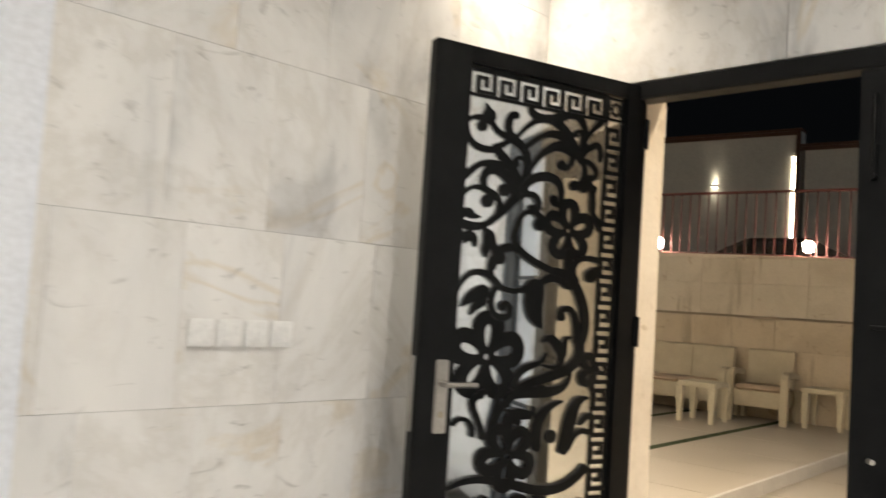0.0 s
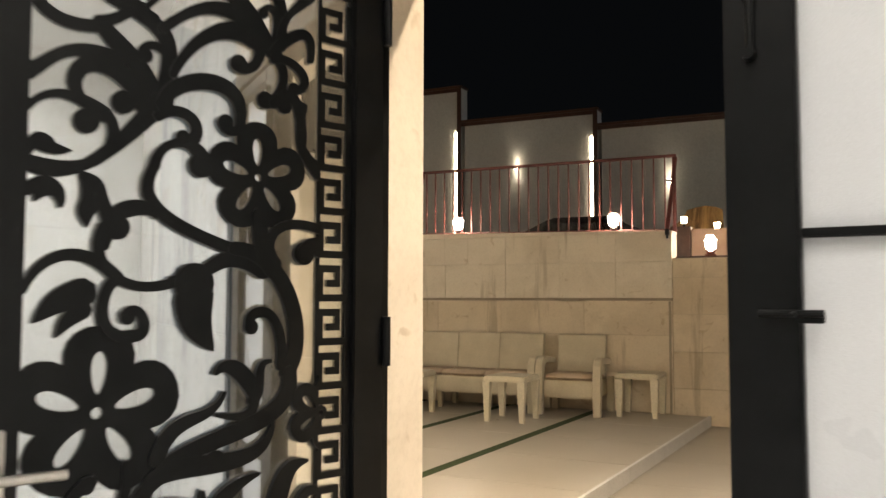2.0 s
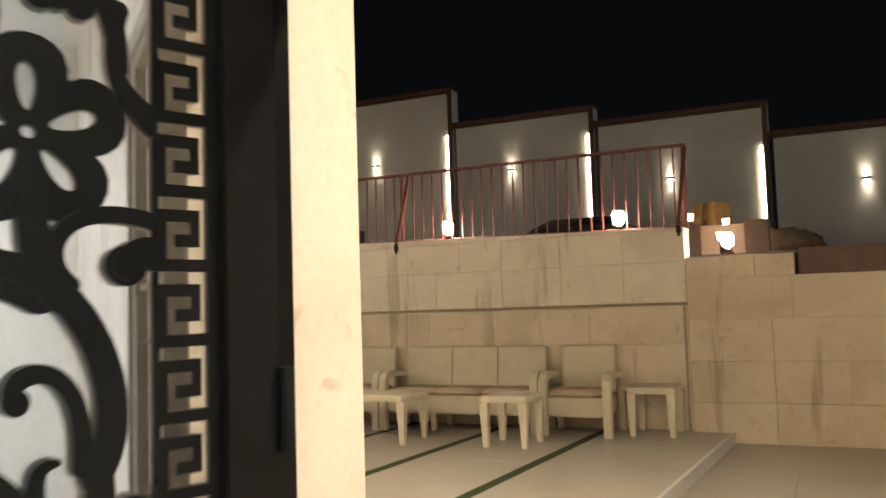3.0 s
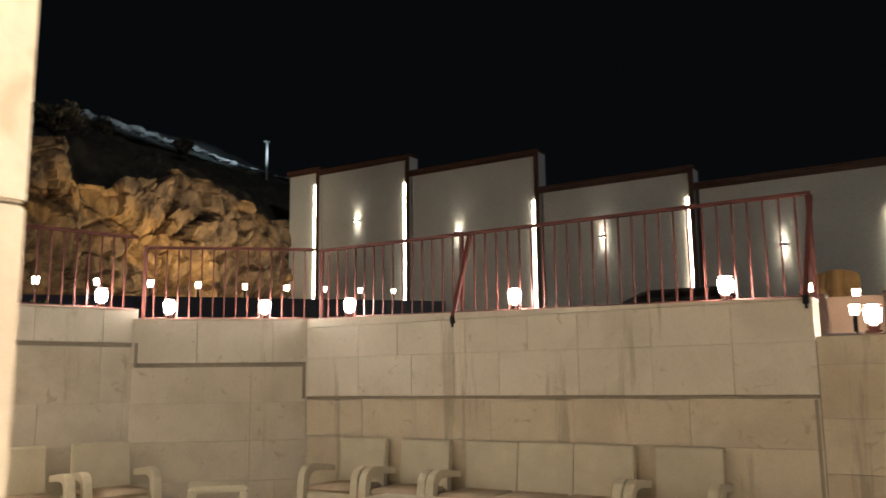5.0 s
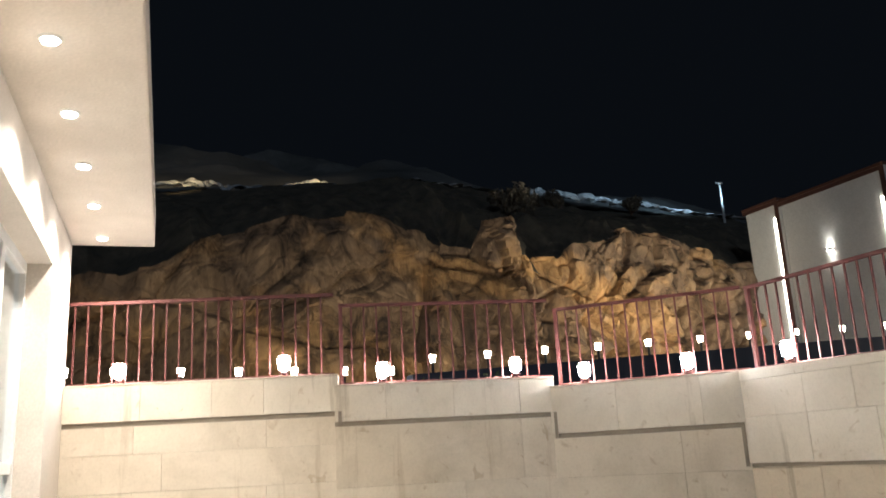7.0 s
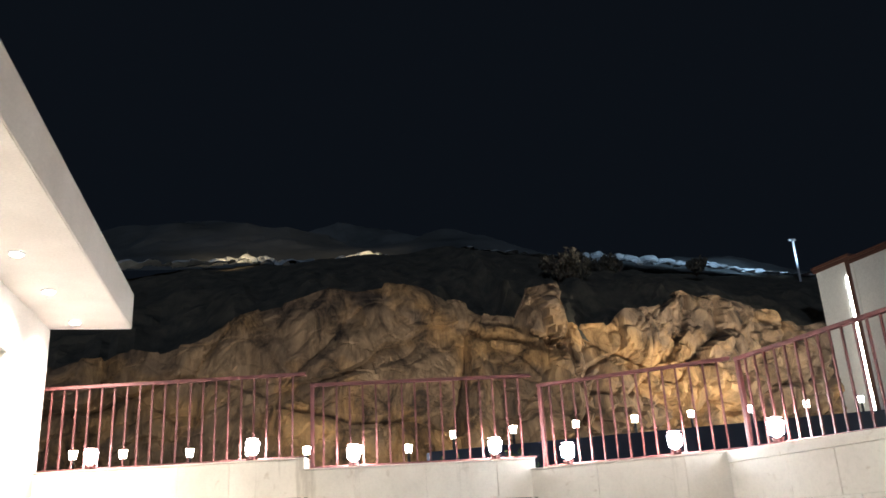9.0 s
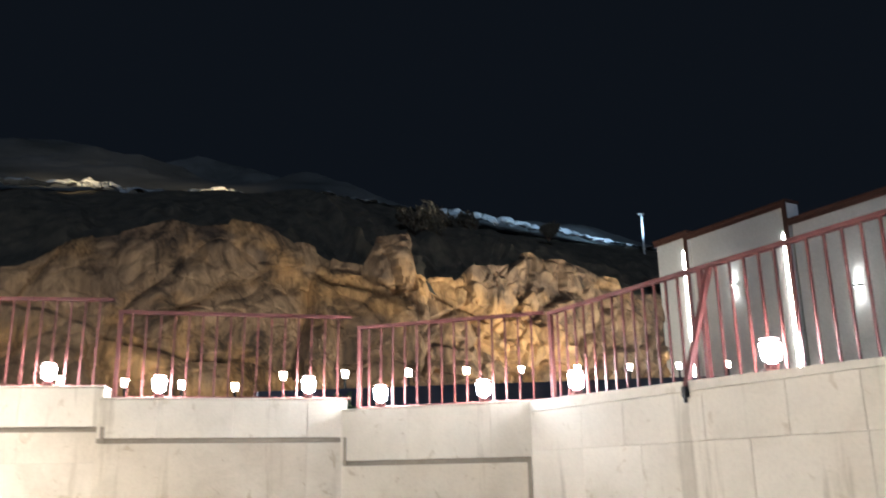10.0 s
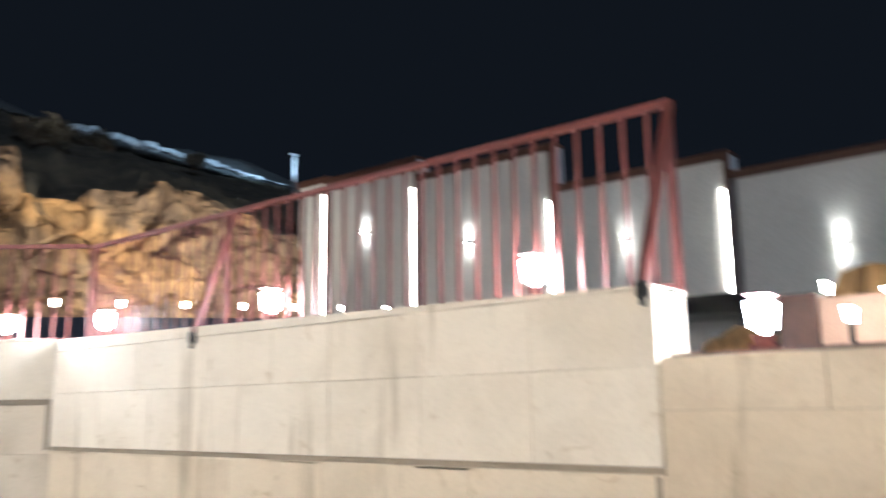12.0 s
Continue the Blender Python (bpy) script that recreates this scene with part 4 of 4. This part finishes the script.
def stroke(bm, p0, p1, p2, p3, w0, w1):
    """A curling tendril: a ribbon along a Bezier curve that swells in the middle and ends in a round bud."""
    pts = []
    for k in range(17):
        t = k / 16
        a, b, c, d = (1 - t) ** 3, 3 * t * (1 - t) ** 2, 3 * t * t * (1 - t), t ** 3
        pts.append((a * p0[0] + b * p1[0] + c * p2[0] + d * p3[0], a * p0[1] + b * p1[1] + c * p2[1] + d * p3[1]))
    left, right = [], []
    for k, p in enumerate(pts):
        q, r = pts[max(k - 1, 0)], pts[min(k + 1, 16)]
        dx, dy = r[0] - q[0], r[1] - q[1]
        n = math.hypot(dx, dy) or 1.0
        t = k / 16
        w = 0.62 * (w0 + (w1 - w0) * t) + 0.006 * math.sin(math.pi * t)
        left.append(inside((p[0] - dy / n * w, p[1] + dx / n * w)))
        right.append(inside((p[0] + dy / n * w, p[1] - dx / n * w)))
    lay(bm, left, right)
    if w1 <= 0.012:
        disc(bm, p3, 0.011 + 0.4 * w1)


def tendril(bm, p0, p1, p2, p3, w0, wm, w1):
    """A curling ribbon along a Bezier curve, with its half widths at start, middle and end, and round ends."""
    left, right = [], []
    for k in range(19):
        t = k / 18
        s = 1 - t
        x, y = (s ** 3 * a + 3 * t * s * s * b + 3 * t * t * s * c + t ** 3 * d for a, b, c, d in zip(p0, p1, p2, p3))
        dx, dy = (3 * s * s * (b - a) + 6 * s * t * (c - b) + 3 * t * t * (d - c) for a, b, c, d in zip(p0, p1, p2, p3))
        n = math.hypot(dx, dy) or 1.0
        w = w0 * s * (1 - 2 * t) + 4 * wm * s * t + w1 * t * (2 * t - 1)
        left.append(inside((x - dy / n * w, y + dx / n * w)))
        right.append(inside((x + dy / n * w, y - dx / n * w)))
    lay(bm, left, right)
    disc(bm, p0, w0)
    disc(bm, p3, w1)


def disc(bm, c, r):
    turn = [math.pi * k / 8 for k in range(9)]
    lay(bm, [inside((c[0] + r * math.cos(a), c[1] + r * math.sin(a))) for a in turn], [inside((c[0] + r * math.cos(a), c[1] - r * math.sin(a))) for a in turn])


def drop(bm, p0, p1, w):
    """A leaf: round at its base, with a curved pointed tip."""
    dx, dy = p1[0] - p0[0], p1[1] - p0[1]
    left, right = [], []
    for k in range(13):
        t = -0.35 + 1.35 * k / 12
        bend = 0.25 * w * math.sin(math.pi * max(t, 0))
        n = math.hypot(dx, dy)
        half = w * (math.sqrt(max(0.0, 1 - (t / 0.35) ** 2)) if t < 0 else max(0.0, 1 - t) ** 0.8 * (1 + 0.4 * t)) * 0.80
        c = (p0[0] + dx * t - dy / n * bend, p0[1] + dy * t + dx / n * bend)
        left.append(inside((c[0] - dy / n * half, c[1] + dx / n * half)))
        right.append(inside((c[0] + dy / n * half, c[1] - dx / n * half)))
    lay(bm, left, right)


def flower(bm, c, r, turn):
    """Five broad petals, each cut by a pointed opening, round a ring."""
    for k in range(5):
        a = math.radians(turn + 72 * k)
        ux, uy = math.cos(a), math.sin(a)
        hole, lobe = [], []
        for i in range(21):
            t = 2 * math.pi * i / 20
            h = (0.46 + 0.25 * math.cos(t), 0.095 * math.sin(t) * (1 + 0.25 * math.cos(t)))
            o = (0.54 + 0.47 * math.cos(t), 0.40 * math.sin(t) * (1.0 + 0.22 * math.cos(t)))
            for out, p in ((hole, h), (lobe, o)):
                out.append(inside((c[0] + r * (p[0] * ux - p[1] * uy), c[1] + r * (p[0] * uy + p[1] * ux))))
        lay(bm, hole, lobe)
    ring = [2 * math.pi * i / 16 for i in range(17)]
    lay(bm, [(c[0] + 0.07 * r * math.cos(t), c[1] + 0.07 * r * math.sin(t)) for t in ring], [(c[0] + 0.20 * r * math.cos(t), c[1] + 0.20 * r * math.sin(t)) for t in ring])


art = bmesh.new()
flower(art, (0.685, 1.032), 0.168, 92)
flower(art, (0.343, 1.524), 0.125, 88)
disc(art, (0.735, 1.908), 0.030)
drop(art, (0.741, 1.916), (0.753, 1.955), 0.019)
disc(art, (0.761, 1.869), 0.021)
tendril(art, (0.832, 1.869), (0.804, 1.903), (0.785, 1.900), (0.744, 1.895), 0.008, 0.009, 0.016)
tendril(art, (0.720, 1.889), (0.700, 1.852), (0.660, 1.842), (0.611, 1.844), 0.010, 0.011, 0.014)
tendril(art, (0.612, 1.847), (0.663, 1.841), (0.652, 1.933), (0.624, 1.932), 0.013, 0.016, 0.013)
disc(art, (0.616, 1.930), 0.014)
tendril(art, (0.830, 1.863), (0.828, 1.794), (0.761, 1.770), (0.685, 1.795), 0.011, 0.012, 0.013)
tendril(art, (0.700, 1.799), (0.651, 1.749), (0.616, 1.734), (0.582, 1.672), 0.014, 0.020, 0.014)
tendril(art, (0.700, 1.799), (0.642, 1.817), (0.638, 1.858), (0.588, 1.830), 0.013, 0.011, 0.011)
tendril(art, (0.627, 1.837), (0.575, 1.817), (0.529, 1.801), (0.573, 1.670), 0.014, 0.017, 0.014)
disc(art, (0.607, 1.749), 0.016)
tendril(art, (0.613, 1.753), (0.612, 1.779), (0.564, 1.785), (0.559, 1.748), 0.011, 0.009, 0.009)
tendril(art, (0.828, 1.676), (0.785, 1.706), (0.765, 1.755), (0.662, 1.731), 0.016, 0.012, 0.016)
tendril(art, (0.735, 1.646), (0.770, 1.693), (0.694, 1.779), (0.597, 1.645), 0.011, 0.018, 0.018)
tendril(art, (0.827, 1.610), (0.793, 1.656), (0.741, 1.653), (0.686, 1.616), 0.008, 0.009, 0.016)
disc(art, (0.720, 1.598), 0.025)
tendril(art, (0.689, 1.620), (0.648, 1.613), (0.648, 1.475), (0.825, 1.511), 0.010, 0.011, 0.010)
tendril(art, (0.825, 1.500), (0.744, 1.465), (0.664, 1.545), (0.567, 1.664), 0.009, 0.012, 0.023)
disc(art, (0.649, 1.646), 0.024)
tendril(art, (0.631, 1.655), (0.607, 1.651), (0.602, 1.637), (0.605, 1.616), 0.017, 0.014, 0.013)
drop(art, (0.803, 1.546), (0.744, 1.536), 0.019)
tendril(art, (0.825, 1.524), (0.813, 1.553), (0.810, 1.557), (0.792, 1.544), 0.007, 0.013, 0.016)
tendril(art, (0.604, 1.853), (0.558, 1.914), (0.485, 1.963), (0.418, 1.932), 0.007, 0.013, 0.023)
tendril(art, (0.551, 1.981), (0.559, 1.936), (0.487, 1.924), (0.392, 1.963), 0.012, 0.015, 0.018)
tendril(art, (0.444, 1.945), (0.344, 2.002), (0.278, 1.982), (0.288, 1.866), 0.019, 0.016, 0.012)
disc(art, (0.338, 1.900), 0.013)
tendril(art, (0.338, 1.907), (0.303, 1.940), (0.289, 1.889), (0.313, 1.818), 0.008, 0.009, 0.013)
tendril(art, (0.435, 1.939), (0.352, 1.893), (0.346, 1.830), (0.300, 1.809), 0.015, 0.023, 0.015)
tendril(art, (0.318, 1.814), (0.263, 1.795), (0.277, 1.717), (0.326, 1.695), 0.013, 0.011, 0.013)
disc(art, (0.330, 1.702), 0.020)
tendril(art, (0.569, 1.816), (0.522, 1.856), (0.464, 1.915), (0.364, 1.871), 0.012, 0.013, 0.021)
tendril(art, (0.547, 1.722), (0.523, 1.780), (0.451, 1.870), (0.355, 1.839), 0.010, 0.015, 0.027)
tendril(art, (0.355, 1.839), (0.331, 1.810), (0.354, 1.760), (0.389, 1.765), 0.019, 0.012, 0.014)
disc(art, (0.397, 1.773), 0.020)
tendril(art, (0.216, 1.968), (0.256, 1.920), (0.295, 1.908), (0.291, 1.834), 0.016, 0.010, 0.014)
tendril(art, (0.309, 1.815), (0.292, 1.843), (0.195, 1.930), (0.209, 1.816), 0.013, 0.014, 0.008)
tendril(art, (0.309, 1.799), (0.269, 1.818), (0.191, 1.770), (0.243, 1.738), 0.010, 0.011, 0.011)
disc(art, (0.256, 1.739), 0.016)
disc(art, (0.280, 1.696), 0.019)
tendril(art, (0.308, 1.698), (0.247, 1.760), (0.234, 1.685), (0.230, 1.620), 0.013, 0.014, 0.011)
tendril(art, (0.231, 1.700), (0.244, 1.635), (0.246, 1.598), (0.183, 1.552), 0.013, 0.010, 0.019)
tendril(art, (0.570, 1.656), (0.541, 1.733), (0.374, 1.752), (0.391, 1.645), 0.015, 0.018, 0.012)
disc(art, (0.427, 1.637), 0.018)
tendril(art, (0.391, 1.652), (0.388, 1.627), (0.408, 1.608), (0.427, 1.626), 0.012, 0.011, 0.012)
tendril(art, (0.577, 1.629), (0.530, 1.667), (0.471, 1.626), (0.502, 1.588), 0.012, 0.012, 0.015)
disc(art, (0.524, 1.592), 0.015)
tendril(art, (0.475, 1.542), (0.484, 1.595), (0.573, 1.593), (0.583, 1.525), 0.018, 0.010, 0.012)
tendril(art, (0.583, 1.525), (0.615, 1.464), (0.602, 1.416), (0.393, 1.358), 0.011, 0.013, 0.013)
disc(art, (0.480, 1.537), 0.027)
drop(art, (0.703, 1.449), (0.730, 1.499), 0.034)
drop(art, (0.706, 1.439), (0.714, 1.391), 0.027)
tendril(art, (0.671, 1.407), (0.653, 1.435), (0.593, 1.450), (0.578, 1.419), 0.011, 0.017, 0.004)
disc(art, (0.656, 1.394), 0.025)
tendril(art, (0.689, 1.447), (0.674, 1.418), (0.667, 1.399), (0.682, 1.358), 0.014, 0.012, 0.012)
tendril(art, (0.824, 1.454), (0.801, 1.478), (0.762, 1.467), (0.763, 1.429), 0.011, 0.016, 0.004)
drop(art, (0.791, 1.457), (0.810, 1.433), 0.019)
tendril(art, (0.682, 1.393), (0.721, 1.321), (0.638, 1.244), (0.525, 1.292), 0.012, 0.010, 0.011)
tendril(art, (0.540, 1.289), (0.462, 1.280), (0.445, 1.382), (0.331, 1.320), 0.012, 0.015, 0.023)
tendril(art, (0.826, 1.268), (0.803, 1.334), (0.728, 1.371), (0.654, 1.294), 0.007, 0.011, 0.013)
drop(art, (0.725, 1.262), (0.808, 1.207), 0.036)
drop(art, (0.722, 1.229), (0.767, 1.179), 0.023)
tendril(art, (0.654, 1.290), (0.686, 1.283), (0.705, 1.167), (0.623, 1.179), 0.011, 0.011, 0.012)
tendril(art, (0.623, 1.179), (0.573, 1.177), (0.608, 1.255), (0.635, 1.221), 0.013, 0.011, 0.011)
disc(art, (0.632, 1.215), 0.014)
drop(art, (0.489, 1.248), (0.446, 1.141), 0.055)
disc(art, (0.492, 1.285), 0.044)
tendril(art, (0.402, 1.363), (0.272, 1.365), (0.202, 1.165), (0.265, 1.086), 0.015, 0.020, 0.017)
tendril(art, (0.295, 1.333), (0.338, 1.369), (0.312, 1.453), (0.178, 1.416), 0.012, 0.011, 0.011)
tendril(art, (0.341, 1.439), (0.336, 1.370), (0.332, 1.325), (0.295, 1.302), 0.018, 0.018, 0.012)
disc(art, (0.224, 1.358), 0.027)
disc(art, (0.358, 1.192), 0.017)
tendril(art, (0.362, 1.202), (0.363, 1.235), (0.271, 1.253), (0.280, 1.102), 0.012, 0.012, 0.012)
tendril(art, (0.440, 1.094), (0.412, 1.133), (0.362, 1.083), (0.349, 1.045), 0.004, 0.019, 0.015)
tendril(art, (0.349, 1.045), (0.334, 0.974), (0.425, 1.007), (0.438, 1.006), 0.013, 0.009, 0.004)
tendril(art, (0.311, 1.115), (0.355, 1.115), (0.318, 1.046), (0.354, 1.030), 0.005, 0.011, 0.011)
tendril(art, (0.259, 1.085), (0.243, 0.973), (0.431, 0.970), (0.535, 0.922), 0.018, 0.020, 0.015)
tendril(art, (0.566, 0.932), (0.533, 1.031), (0.451, 0.981), (0.420, 1.052), 0.017, 0.013, 0.004)
tendril(art, (0.588, 0.865), (0.575, 0.957), (0.316, 0.843), (0.300, 0.981), 0.014, 0.021, 0.004)
disc(art, (0.438, 0.912), 0.023)
tendril(art, (0.535, 0.915), (0.608, 0.857), (0.643, 0.841), (0.633, 0.735), 0.019, 0.012, 0.011)
tendril(art, (0.697, 0.903), (0.778, 0.865), (0.702, 0.830), (0.685, 0.744), 0.013, 0.011, 0.011)
disc(art, (0.704, 0.897), 0.017)
tendril(art, (0.626, 0.925), (0.622, 0.881), (0.644, 0.799), (0.659, 0.740), 0.011, 0.010, 0.014)
tendril(art, (0.465, 0.850), (0.453, 0.772), (0.600, 0.900), (0.581, 0.740), 0.004, 0.021, 0.020)
drop(art, (0.541, 0.803), (0.599, 0.846), 0.020)
tendril(art, (0.335, 0.871), (0.418, 0.852), (0.461, 0.809), (0.443, 0.703), 0.004, 0.019, 0.019)
tendril(art, (0.212, 0.884), (0.282, 0.885), (0.282, 0.819), (0.315, 0.689), 0.005, 0.023, 0.020)
tendril(art, (0.173, 0.811), (0.217, 0.827), (0.220, 0.800), (0.243, 0.784), 0.009, 0.012, 0.006)
tendril(art, (0.173, 0.743), (0.251, 0.780), (0.271, 0.739), (0.297, 0.694), 0.011, 0.011, 0.012)
flower(art, (0.176, 0.990), 0.088, 40)
tendril(art, (0.184, 1.372), (0.200, 1.385), (0.215, 1.375), (0.222, 1.360), 0.022, 0.018, 0.022)
tendril(art, (0.810, 0.791), (0.785, 0.832), (0.727, 0.807), (0.729, 0.752), 0.006, 0.008, 0.008)
disc(art, (0.380, 0.740), 0.026)
for shift in (-0.62, -0.36):
    flower(art, (0.52 + 0.4 * (shift + 0.5), 1.032 + shift), 0.13, 60)
    stroke(art, (0.82, 0.75 + shift * 0.5), (0.6, 0.85 + shift * 0.5), (0.4, 0.6 + shift * 0.5), (0.20, 0.8 + shift * 0.5), 0.014, 0.024)
    stroke(art, (0.5, 0.70 + shift), (0.7, 0.62 + shift), (0.8, 0.9 + shift), (0.66, 0.88 + shift), 0.02, 0.010)
    drop(art, (0.3, 0.75 + shift), (0.24, 0.62 + shift), 0.05)
part("scrollwork", art, BLACK, door, "cut-out black flower and tendril scrollwork")

KEY = ("LLLLLL.", ".....L.", ".LLL.L.", ".L...L.", ".LLLLL.", ".......")


def key_border(bm, start, step, across, count, upright):
    """A band of Greek key openings: the metal left standing between them."""
    for n in range(count):
        for r, row in enumerate(KEY):
            c = 0
            while c < len(row):
                e = c
                while e < len(row) and row[e] == row[c]:
                    e += 1
                if row[c] == ".":
                    a0, a1 = start + (n + r / 6) * step, start + (n + (r + 1) / 6) * step
                    b0, b1 = (across[0] + (across[1] - across[0]) * k / 7 for k in (c, e))
                    if upright:
                        box(bm, b0, 0.004, min(a0, a1), b1, 0.0088, max(a0, a1))
                    else:
                        box(bm, min(a0, a1), 0.004, b0, max(a0, a1), 0.0088, b1)
                c = e


side_key = bmesh.new()
key_border(side_key, 1.972, -0.1035, (0.178, 0.093), 17, True)
for s in ((0.087, 0.094), (0.177, 0.186)):
    box(side_key, s[0], 0.004, 0.16, s[1], 0.0088, 2.086)
part("key_border", side_key, BLACK, door, "black Greek key border")
top_key = bmesh.new()
key_border(top_key, 0.815, -0.1045, (1.985, 2.077), 6, False)
for z in ((1.972, 1.984), (2.077, 2.086)):
    box(top_key, 0.186, 0.004, z[0], 0.829, 0.0088, z[1])
flat = bmesh.new()
for k in range(8):
    a = k * math.pi / 4
    box(flat, 0.137 + 0.022 * math.cos(a) - 0.007, 0.004, 2.031 + 0.022 * math.sin(a) - 0.007, 0.137 + 0.022 * math.cos(a) + 0.007, 0.0088, 2.031 + 0.022 * math.sin(a) + 0.007)
for b in ((0.094, 1.984, 0.178, 1.994), (0.094, 2.068, 0.178, 2.077), (0.094, 1.994, 0.103, 2.068), (0.170, 1.994, 0.178, 2.068)):
    box(flat, b[0], 0.004, b[1], b[2], 0.0088, b[3])
part("key_border", top_key, BLACK, door, "black Greek key border")
part("rosette", flat, BLACK, door)

handle = part("lock_plate", box(bmesh.new(), 0.852, 0.0252, 0.765, 0.905, 0.034, 1.02, 0.004), CHROME, door, "brushed steel lock plate")
grip = bmesh.new()
tube(grip, (0.885, 0.03, 0.938), (0.885, 0.075, 0.938), 0.011, 12)
tube(grip, (0.89, 0.075, 0.938), (0.76, 0.075, 0.936), 0.010, 12)
part("lever", grip, CHROME, handle, "brushed steel lever")
key_hole = bmesh.new()
tube(key_hole, (0.878, 0.03, 0.83), (0.878, 0.037, 0.83), 0.012, 14)
part("cylinder", key_hole, JOINT, handle)
strike = bmesh.new()
box(strike, 0.9785, -0.011, 0.77, 0.981, 0.011, 1.03)
part("edge_plate", strike, CHROME, door)
for z in (0.35, 1.15, 1.95):
    hinge = bmesh.new()
    tube(hinge, (-0.004, 0.034, z - 0.06), (-0.004, 0.034, z + 0.06), 0.011, 10)
    part("hinge", hinge, BLACK, door)
# the closed leaf's bolts
for z, tall in ((1.228, False), (1.86, True), (0.80, False)):
    bolt = bmesh.new()
    if tall:
        tube(bolt, (0.915, -0.042, z - 0.14), (0.915, -0.042, z + 0.14), 0.008, 10)
        tube(bolt, (0.915, -0.062, z - 0.14), (0.915, -0.035, z - 0.14), 0.012, 12)
        box(bolt, 0.900, -0.038, z - 0.03, 0.930, -0.030, z + 0.10)
    elif z > 1:
        box(bolt, 0.925, -0.040, z - 0.018, 1.035, -0.0302, z + 0.004, 0.002)
        tube(bolt, (0.922, -0.045, z), (1.035, -0.045, z), 0.007, 10)
        tube(bolt, (0.985, -0.045, z), (0.985, -0.075, z - 0.004), 0.005, 8)
    else:
        tube(bolt, (0.925, -0.032, z), (0.945, -0.055, z), 0.009, 10)
    part("bolt", bolt, BLACK if z > 1 else CHROME, fixed, "dark steel bolt")

# switches on the marble
for k in range(4):
    v = -1.675 + k * 0.099
    sw = thing("light_switch", HOUSE @ pose(-0.50, v, 1.08, 0, 0, 90), "white plastic switch plate on the marble wall", "switch", "switches in a row")
    part("plate", box(bmesh.new(), 0.0, -0.014, -0.043, 0.086, 0.0, 0.043, 0.004), SWITCH, sw)
    n = (1, 1, 2, 3)[k]
    for i in range(n):
        w = 0.056 / n
        part("rocker", box(bmesh.new(), 0.016 + i * w, -0.0185, -0.026, 0.016 + (i + 1) * w - 0.002, -0.0142, 0.026, 0.001), SWITCH, sw)

# wall lantern outside
lan = thing("wall_lantern", HOUSE @ pose(-0.520, 0.568, 1.672, 0, 0, 90), "lit black-framed wall lantern on the stone return wall", "wall lantern")
part("backplate", box(bmesh.new(), -0.035, -0.014, -0.02, 0.035, 0.0, 0.20, 0.003), BLACK, lan)
body = bmesh.new()
for x in (-0.045, 0.037):
    for y in (-0.105, -0.023):
        box(body, x, y, 0.0, x + 0.008, y + 0.008, 0.19)
for z in (-0.012, 0.085, 0.178):
    for b in ((-0.045, -0.105, 0.045, -0.097), (-0.045, -0.023, 0.045, -0.015), (-0.045, -0.097, -0.037, -0.023), (0.037, -0.097, 0.045, -0.023)):
        box(body, b[0], b[1], z, b[2], b[3], z + 0.012)
for x0, x1, z0, z1 in ((-0.036, 0.012, 0.085, 0.178), (0.012, 0.036, 0.178, 0.12), (-0.036, -0.005, 0.05, 0.005), (-0.005, 0.036, 0.005, 0.06)):
    bar(body, (x0, -0.1, z0), (x1, -0.1, z1), 0.006, 0.006)
part("frame", body, BLACK, lan)
part("roof", box(bmesh.new(), -0.062, -0.122, 0.191, 0.062, 0.0, 0.204, 0.003), BLACK, lan)
part("glass", box(bmesh.new(), -0.036, -0.096, 0.002, 0.036, -0.024, 0.176, 0.004), LANTERN, lan, "glowing frosted glass")

# ---- floor pieces ----
lines = [-5.10] + [-5.195 - 1.02 * k for k in range(1, 9)]
grass_x = lines[1:]
for k, x in enumerate(grass_x):
    g = bmesh.new()
    prism(g, ((stripe_x(x - 0.045, 4.9), 4.9), (stripe_x(x + 0.045, 4.9), 4.9), (stripe_x(x + 0.045, 11.42), 11.42), (stripe_x(x - 0.045, 11.42), 11.42)), 0.088, 0.100, "xy")
    tagged(new("grass_strip", mesh_of(g, GRASS)), "narrow strip of artificial grass between floor tiles", "grass", "grass strips", "stuff")
kerb = bmesh.new()
for k in range(7):
    y0 = 4.6 + k * 0.98
    y1 = min(y0 + 0.975, 11.43)
    prism(kerb, ((stripe_x(-5.098, y0), y0), (stripe_x(-5.075, y0), y0), (stripe_x(-5.075, y1), y1), (stripe_x(-5.098, y1), y1)), 0.0, 0.102, "xy")
solid("kerb", kerb, KERB, "pale stone kerb edging the seating platform", "kerb")
for k in range(8):
    right_edge = lines[k] - (0.045 if k else 0.0)
    left_edge = lines[k + 1] + 0.045
    w = right_edge - left_edge
    for r in range(7):
        y0 = 4.9 + r * 0.94
        if y0 + 0.3 > 11.43:
            continue
        h = min(0.935, 11.43 - y0)
        piece("tile", slab_mesh(w - 0.004, 0.012, h, TILE, 0.002), platform, pose(stripe_x(left_edge, y0) + 0.002, y0, 0.088, 0, 0, -math.degrees(math.atan(0.05))))
for i in range(9):
    for r in range(9):
        x, y = -5.30 + i * 0.9, 4.0 + r * 0.9
        h = min(0.896, 11.45 - y)
        if h > 0.1:
            piece("tile", slab_mesh(0.896, 0.012, h, TILE, 0.002), floor, pose(x, y, -0.012))
